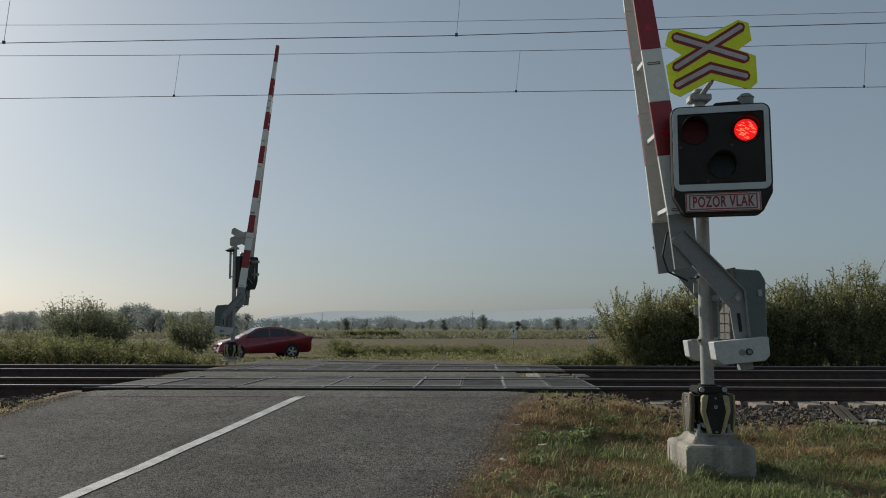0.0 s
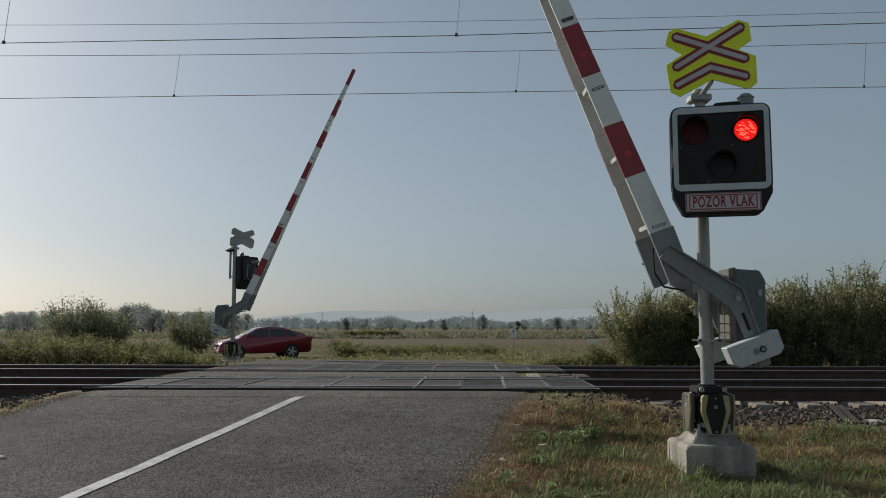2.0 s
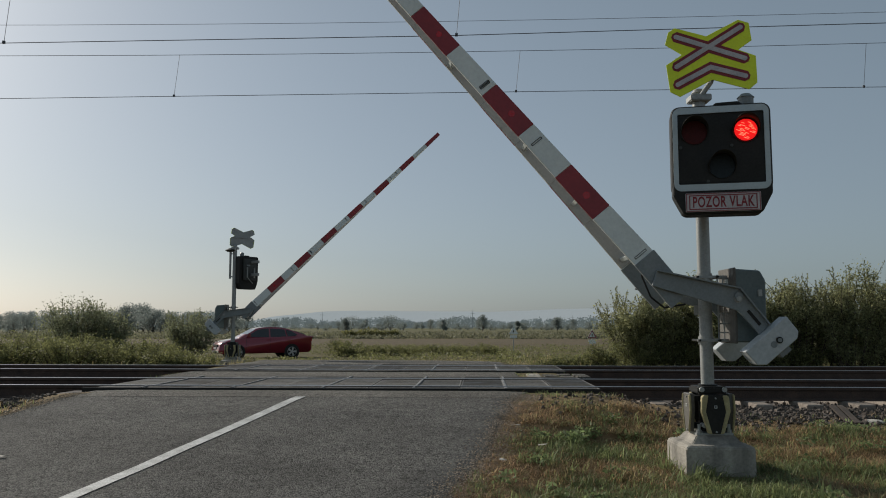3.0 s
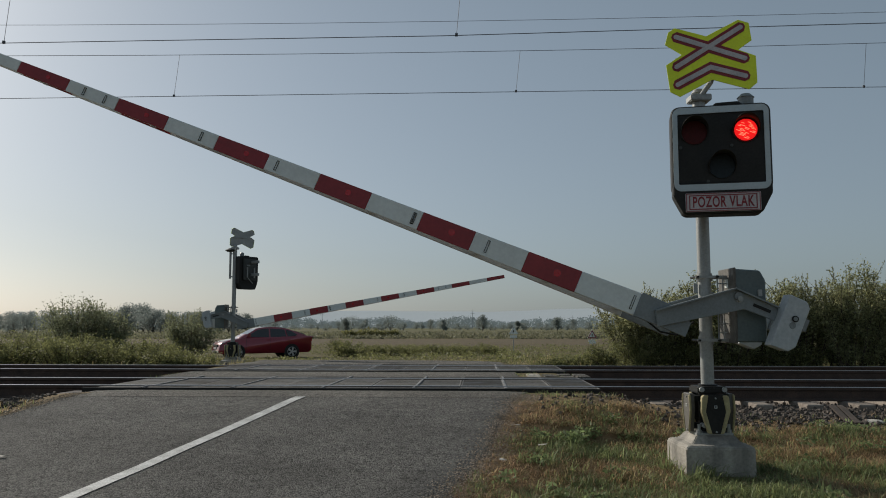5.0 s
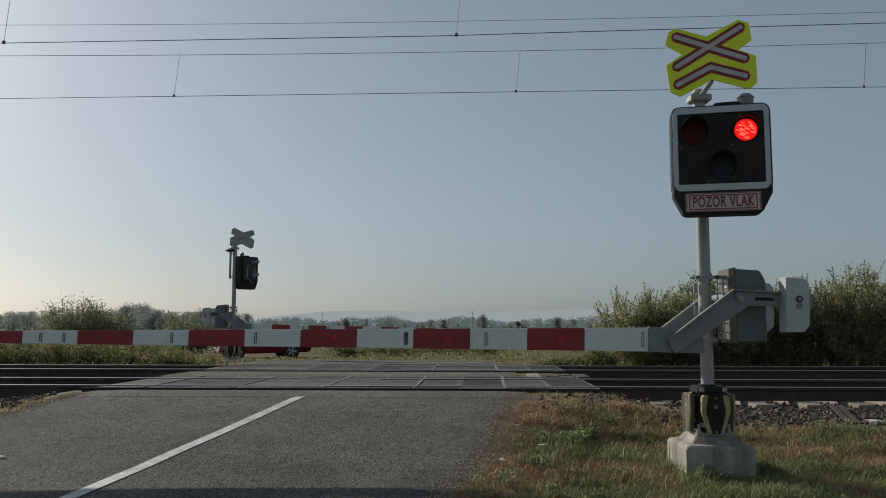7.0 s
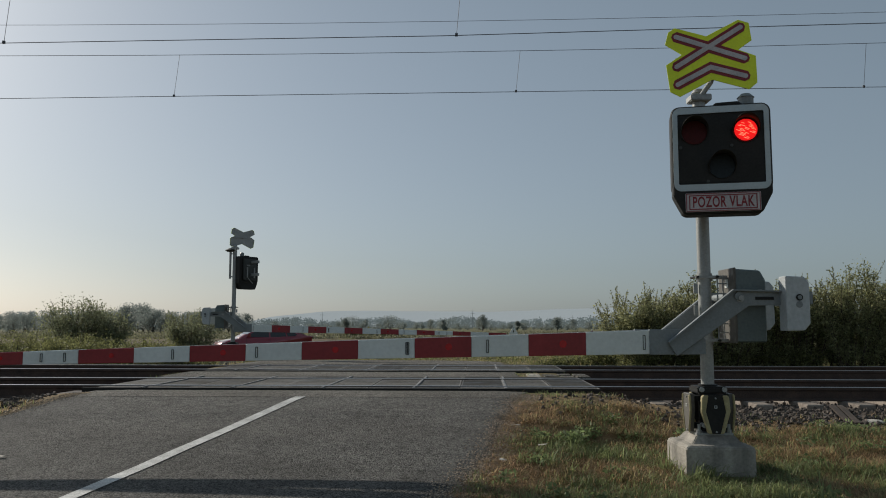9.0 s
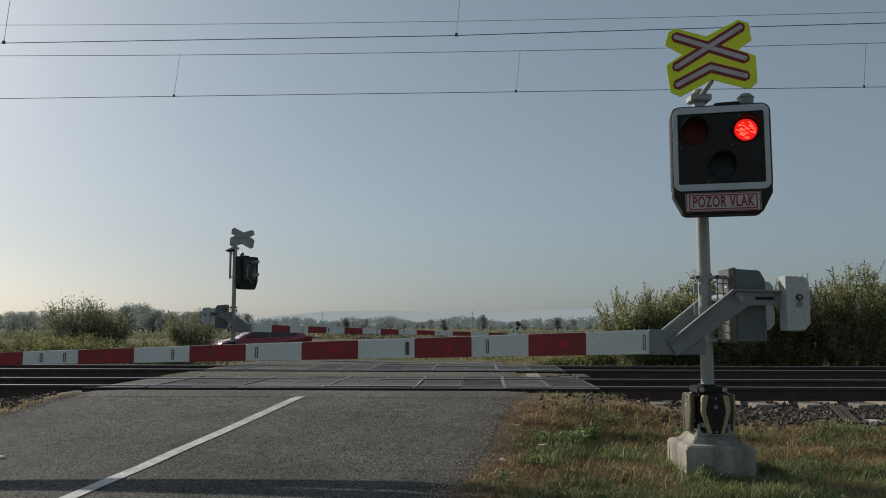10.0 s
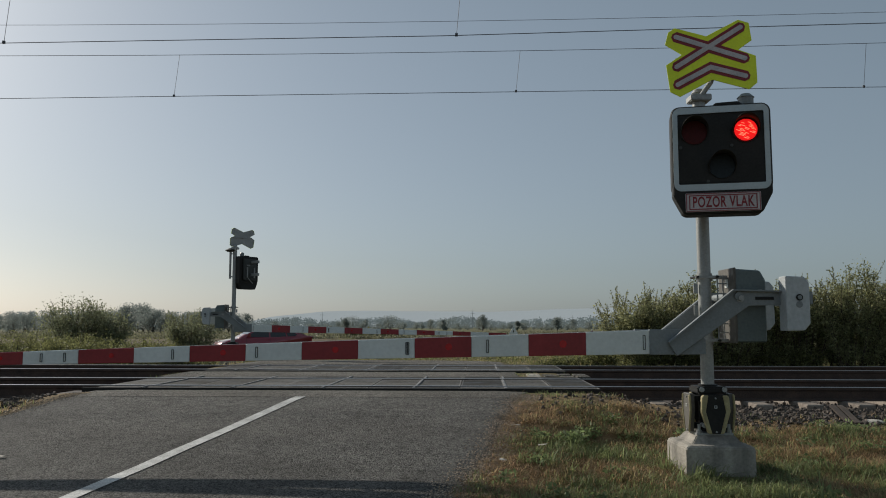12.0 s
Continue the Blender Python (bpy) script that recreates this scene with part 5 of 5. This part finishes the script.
def plants():
    # hedge beyond the tracks on the barrier's side
    for i in range(12):
        x = 4.78 + i * 0.96
        high = (2.35, 2.4, 2.45, 2.55, 2.55, 2.55, 2.8, 3.0, 2.75, 2.7, 2.8, 2.7)[i]
        bush("hedge_bush", 100 + i, x, 19.5 - 0.05 * x + 0.25 * math.sin(i * 2.3), 0.75 if i == 0 else 0.95, 0.8, high, 24000,
             0.06, LEAF_DARK, "dense green hedge bush with arching leafy shoots", 50, "hedge bushes", whip=1)
    for i in range(9):
        bush("weed_clump", 130 + i, 2.6 + i * 0.7, 18.8 + 0.2 * math.sin(i * 2), 0.6, 0.4, (0.4, 0.55, 0.75, 0.9, 0.95, 0.85, 0.75, 0.75, 0.8)[i], 4600, 0.05, LEAF_WEED,
             "low green weeds at the foot of the hedge", 18, "weeds", full=1.5)
    # scrub on the other side
    for i in range(14):
        x = -15.8 + i * 0.72
        bush("weed_clump", 150 + i, x, 20.3 + 0.6 * math.sin(i * 1.9), 0.85, 0.7, (0.98 if i < 11 else (0.85, 0.7, 0.5)[i - 11]) * (1 + 0.12 * math.sin(i * 2.9)), 7500, 0.05, LEAF_WEED,
             "tangled olive-green weeds beside the track", 26, "weeds", full=1.6)
    bush("shrub", 200, -13.5, 29.5, 1.3, 1.1, 2.6, 15000, 0.085, LEAF_SHRUB, "dark spreading shrub behind the weeds", 70, full=1.5, whip=5)
    bush("shrub", 202, -12.4, 29.9, 0.8, 0.8, 1.95, 6000, 0.085, LEAF_SHRUB, "smaller dark shrub behind the weeds", 26, full=1.5, whip=5)
    bush("shrub", 201, -12.6, 40.0, 1.25, 1.1, 2.6, 9500, 0.1, LEAF_SHRUB, "olive shrub near the parked car", 34, full=1.5, whip=4)
    for i, (x, y, w, h) in enumerate(((-5.0, 39, 0.9, 1.0), (-4.2, 38, 0.9, 0.75), (-3.0, 40, 1.0, 0.7), (-1.6, 41, 1.0, 0.6), (-0.2, 42, 1.0, 0.65), (1.2, 41, 1.0, 0.55),
                                      (2.6, 43, 1.0, 0.6), (-12.4, 27, 1.0, 1.1))):
        bush("weed_clump", 220 + i, x, y, w, 0.8, h, 3600, 0.07, LEAF_WEED, "low scrub at the field's edge", 18, "scrub", full=1.5)
    for i in range(4):
        bush("field_scrub", 240 + i, -12.6 + 1.7 * i, 112 + i, 1.6, 1.2, 1.5 - 0.2 * abs(i - 1.5), 1500, 0.25, LEAF_OLIVE, "low scrub out in the field", 14, "field scrub", full=2.2)
    # trees out on the plain
    rng = np.random.default_rng(77)
    for i in range(84):
        px = 480 + 640 * i / 84 + rng.uniform(-10, 10)
        far = rng.uniform(330, 620)
        if px < 560 and i % 2:
            continue
        x = (px - 784) / 1400 * far
        h = 4 * rng.random() ** 4 + rng.uniform(2, 8) * far / 1400 + 1.2
        tree("field_tree", 300 + i, x, far, h * rng.uniform(0.4, 1.1), h, 700, h * 0.1, LEAF_HAZED, "distant field tree, haze put into its leaf colour", "distant trees", 0.06)
    for px, far, hp in ((854, 300, 27), (785, 300, 18), (613, 280, 22), (985, 320, 22), (915, 320, 15)):
        tree("field_tree", 400 + px, (px - 784) / 1400 * far, far, hp * far / 1400 * 0.42, hp * far / 1400 + 0.5, 1600, 0.4, LEAF_HAZED, "rounded lone tree in the field", "distant trees", 0.08)
    for i in range(62):
        px = -60 + 500 * i / 62 + rng.uniform(-8, 8)
        far = rng.uniform(190, 280)
        tall = 24 + 16 * math.exp(-((px - 235) / 45) ** 2) + rng.uniform(-4, 4)
        h = tall * far / 1400 + 1.5
        tree("field_tree", 500 + i, (px - 784) / 1400 * far, far, h * 0.52, h, 1500, h * 0.06, LEAF_HAZED, "tall tree in a far belt of trees, haze put into its leaf colour", "belt of trees", 0.06)


def masts():
    """Thin lattice masts on the horizon."""
    for px, far, hp in ((571, 700, 26), (836, 700, 30), (1012, 800, 20)):
        x = (px - 784) / 1400 * far
        t = thing("power_mast", "thin grey power mast far off", "mast", Matrix.Translation((x, far, -0.4)), "power masts")
        h = hp * far / 1400 + 2
        bm = bmesh.new()
        rod(bm, (0, 0, 0), (0, 0, h), 0.35, 6, 0.12)
        part("mast_pole", bm, HAZY_STEEL, t)
        bm = bmesh.new()
        box(bm, (-1.8, -0.1, h * 0.8), (1.8, 0.1, h * 0.8 + 0.3))
        part("cross_arm", bm, HAZY_STEEL, t)


def meadow():
    """Weeds and tall grass between the far road and the plough land."""
    rng = np.random.default_rng(19)
    centres = []
    for _ in range(1500):
        y = 26 + 40 * rng.random()
        x = rng.uniform(-0.62, 0.62) * y
        if road_side(x, y) < 0.6 or (abs(x + 8.3) < 3 and 31 < y < 40):
            continue
        h = 0.1 + 0.22 * max(0, noise.noise((x * 0.25, y * 0.25, 7)) + 0.3)
        centres.append(((x, y, land_z(x, y) + h * 0.6), (0.5, 0.5, h)))
    mesh_stuff("meadow_weeds", leaf_cloud(rng, centres, 52000, 0.09), None, LEAF_WEED, "tangled weeds of the meadow beyond the crossing", "weeds")
    centres = []
    for _ in range(1600):
        y = rng.choice([rng.uniform(104, 118), rng.uniform(118, 230)])
        x = rng.uniform(-0.62, 0.62) * y
        centres.append(((x, y, land_z(x, y) + 0.2), (1.8, 0.8, 0.12 + 0.25 * max(0, noise.noise((x * 0.05, y * 0.1, 3))))))
    mesh_stuff("field_grass", leaf_cloud(rng, centres, 30000, 0.45), None, LEAF_FIELD, "pale dry grass beyond the plough land", "grass")


def far_woods():
    """A continuous belt of woodland at the edge of the plain, and the hills behind it."""
    rng = np.random.default_rng(8)
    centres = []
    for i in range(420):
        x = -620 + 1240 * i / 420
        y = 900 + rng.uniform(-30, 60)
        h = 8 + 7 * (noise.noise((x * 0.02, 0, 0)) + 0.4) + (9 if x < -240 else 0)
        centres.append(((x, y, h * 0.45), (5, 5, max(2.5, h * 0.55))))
    mesh_stuff("far_woods", leaf_cloud(rng, centres, 60000, 2.2), None, FAR_WOOD, "belt of distant woods, haze put into colour and glow", "woods")
    verts, faces = [], []
    n = 160
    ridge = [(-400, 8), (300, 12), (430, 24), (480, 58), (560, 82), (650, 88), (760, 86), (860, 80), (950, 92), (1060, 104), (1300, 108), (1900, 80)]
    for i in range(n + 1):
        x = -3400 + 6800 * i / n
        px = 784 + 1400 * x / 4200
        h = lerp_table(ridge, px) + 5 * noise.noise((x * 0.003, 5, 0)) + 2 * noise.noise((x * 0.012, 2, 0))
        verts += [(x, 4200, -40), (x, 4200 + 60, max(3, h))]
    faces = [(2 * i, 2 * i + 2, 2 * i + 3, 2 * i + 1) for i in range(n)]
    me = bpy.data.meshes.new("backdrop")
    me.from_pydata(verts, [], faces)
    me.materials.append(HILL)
    tagged(new("backdrop", me), "hills on the horizon, haze put into their pale colour and glow", "hills", kind="structure")


# ------------------------------------------------------------------ small signs and posts
def warning_sign(x, y, h, w, label, rim):
    t = thing("road_sign", label, "sign", Matrix.Translation((x, y, land_z(x, y))))
    bm = bmesh.new()
    rod(bm, (0, 0, -0.1), (0, 0, h - 0.1), 0.025, 10)
    part("post", bm, GALV, t)
    k = w * 0.87
    bm = bmesh.new()
    slab(bm, [(-w / 2, h - k), (w / 2, h - k), (0.0, h)], -0.05, -0.03, 0.006)
    part("board", bm, WHITE_PAINT, t, "triangular warning board")
    bm = bmesh.new()
    for a, b in (((-0.4, 0.93), (0.4, 0.93)), ((0.4, 0.93), (0, 0.14)), ((0, 0.14), (-0.4, 0.93))):
        stroke(bm, [(a[0] * w, h - a[1] * k), (b[0] * w, h - b[1] * k)], 0.09 * w, -0.056, -0.051)
    part("rim", bm, SIGN_RED if rim else WHITE_PAINT, t)
    bm = bmesh.new()
    box(bm, (-0.36 * w, -0.05, h - k - 0.2), (0.36 * w, -0.035, h - k - 0.05), 0.004)
    part("extra_plate", bm, WHITE_PAINT, t, "small pale plate under the board")
    bm = bmesh.new()
    box(bm, (-0.045 * w, -0.056, h - 0.8 * k), (0.045 * w, -0.051, h - 0.5 * k))
    part("symbol", bm, BLACK, t)


def edge_gravel():
    """Loose grit and crumbs of asphalt along the broken road edges."""
    rng = np.random.default_rng(23)
    verts, faces = [], []
    base = [(1, 0, 0), (-0.5, 0.87, 0), (-0.5, -0.87, 0), (0, 0, 0.8)]
    for _ in range(14000):
        s = rng.uniform(4.8, 9.9)
        right = rng.random() < 0.7
        d = rng.normal() * 0.1 + 0.05
        x = lerp_table(ROAD_R, s) + d if right else lerp_table(ROAD_L, s) - d
        y = s - SKEW * x
        r = rng.uniform(0.003, 0.011)
        z = max(land_z(x, y), lerp_table(ROAD_Z, s) + (0.002 if d < -0.04 else -0.008) if d < 0.03 else -9)
        a = rng.uniform(0, 6.28)
        k = len(verts)
        verts += [(x + r * (px * math.cos(a) - py * math.sin(a)), y + r * (px * math.sin(a) + py * math.cos(a)), z + r * pz) for px, py, pz in base]
        faces += [(k, k + 1, k + 3), (k + 1, k + 2, k + 3), (k + 2, k, k + 3)]
    mesh_stuff("edge_gravel", verts, faces, GRIT, "loose grit along the broken road edge", "gravel")


def trackside_bits():
    """A weathered cable cover running down the ballast, a pale cap stone, and litter."""
    t = thing("cable_cover", "weathered brown timber cable cover lying down the ballast", "cable cover")
    a, b = Vector((4.75, 9.75, 0.3)), Vector((4.5, 8.75, 0.16))
    d = (b - a).normalized()
    side = d.cross(Vector((0, 0, 1))).normalized()
    for k in (-0.5, 0.5):
        bm = bmesh.new()
        m = Matrix.Translation((a + b) / 2 + side * 0.085 * k + Vector((0, 0, 0.02))) @ d.to_track_quat("Y", "Z").to_matrix().to_4x4()
        box(bm, (-0.034, -0.42, -0.012), (0.034, 0.42, 0.012), 0.004, m)
        part("board", bm, TIMBER, t)
    bm = bmesh.new()
    bmesh.ops.create_icosphere(bm, subdivisions=2, radius=0.1, matrix=Matrix.Translation((4.82, 9.0, 0.19)) @ Matrix.Diagonal((1.2, 0.9, 0.32, 1)))
    for v in bm.verts:
        v.co += v.co.normalized() * 0.012 * noise.noise(v.co * 14)
    tagged(part("cap_stone", bm, PALE_STONE), "pale flat stone lying beside the track", "stone")
    rng = np.random.default_rng(41)
    for x, y in ((0.72, 8.0), (0.92, 7.45), (0.5, 6.75), (1.75, 5.75), (-3.78, 6.9), (2.9, 5.9)):
        bm = bmesh.new()
        n = 7
        z = (lerp_table(ROAD_Z, across(x, y)) + 0.03) if x < 0 else land_z(x, y) + 0.05
        ring = [bm.verts.new((x + (0.035 + 0.02 * rng.random()) * math.cos(6.28 * i / n), y + 0.03 * math.sin(6.28 * i / n), z + 0.018 * rng.random())) for i in range(n)]
        top = bm.verts.new((x + 0.012, y, z + 0.014))
        for i in range(n):
            bm.faces.new((ring[i], ring[(i + 1) % n], top))
        bm.faces.new(ring[::-1])
        bmesh.ops.recalc_face_normals(bm, faces=bm.faces)
        tagged(part("litter", bm, PALE_STONE), "small pale scrap lying on the ground", "litter", "scraps")


# ------------------------------------------------------------------ the place
ground()
road()
track()
ballast()
near_barrier, near_boom, near_head = barrier_unit(pose(2.38, 7.2, 0.0), "crossing barrier with red and white boom, signal and yellow warning cross")
far_barrier, far_boom, far_head = barrier_unit(pose(-5.86, 22.2, 0.1, 0, 0, 180), "crossing barrier beyond the tracks, with grey sign backs", 36)
lamp = lit_lamp(near_head)
far_lamp = lit_lamp(far_head)
wires()
car(pose(-8.4, 37.0, land_z(-8.4, 37.0), 0, 0, 27) @ Matrix.Diagonal((0.95, 0.97, 0.97, 1)))
plants()
meadow()
masts()
far_woods()
warning_sign(3.72, 42.0, 1.5, 0.5, "pale triangular warning sign on a thin post", False)
warning_sign(5.8, 31.0, 1.22, 0.4, "triangular warning sign with a red rim beside the hedge", True)
trackside_bits()
edge_gravel()
grass()
crossing()


# ------------------------------------------------------------------ movement
def motions():
    near = [(0, 84.4), (1.2, 84.4), (1.5, 81.3), (2.0, 69.8), (2.5, 58.0), (3.0, 50.4), (4.8, 25.45), (5.0, 22.9), (5.5, 16.65), (6.0, 10.55), (6.5, 5.0), (7.0, 1.7),
            (7.2, 0.7), (7.6, 0.0), (12.0, 0.0)]
    far = [(0, 85.0), (1.2, 85.0), (1.5, 81.0), (2.0, 67.9), (2.5, 55.3), (3.0, 45.2), (3.2, 41.6), (4.8, 14.3), (5.5, 7.6), (6.0, 4.9), (6.5, 2.4),
           (7.0, 0.7), (7.4, 0.0), (12.0, 0.0)]
    for boom, rows in ((near_boom, near), (far_boom, far)):
        walk(boom, [(t, pose(PIVOT[0], 0, PIVOT[1], 0, a, 0)) for t, a in rows])
    left, right = pose(LENSES[0][0], 0, LENSES[0][1]), pose(LENSES[1][0], 0, LENSES[1][1])
    rows, side = [(0.0, right)], right
    for n in range(12):
        for t, to in ((n + 0.37, left), (n + 0.87, right)):
            rows += [(t - 1 / 30, side), (t, to)]
            side = to
    rows.append((12.0, side))
    for one in (lamp, far_lamp):
        walk(one, rows)


motions()
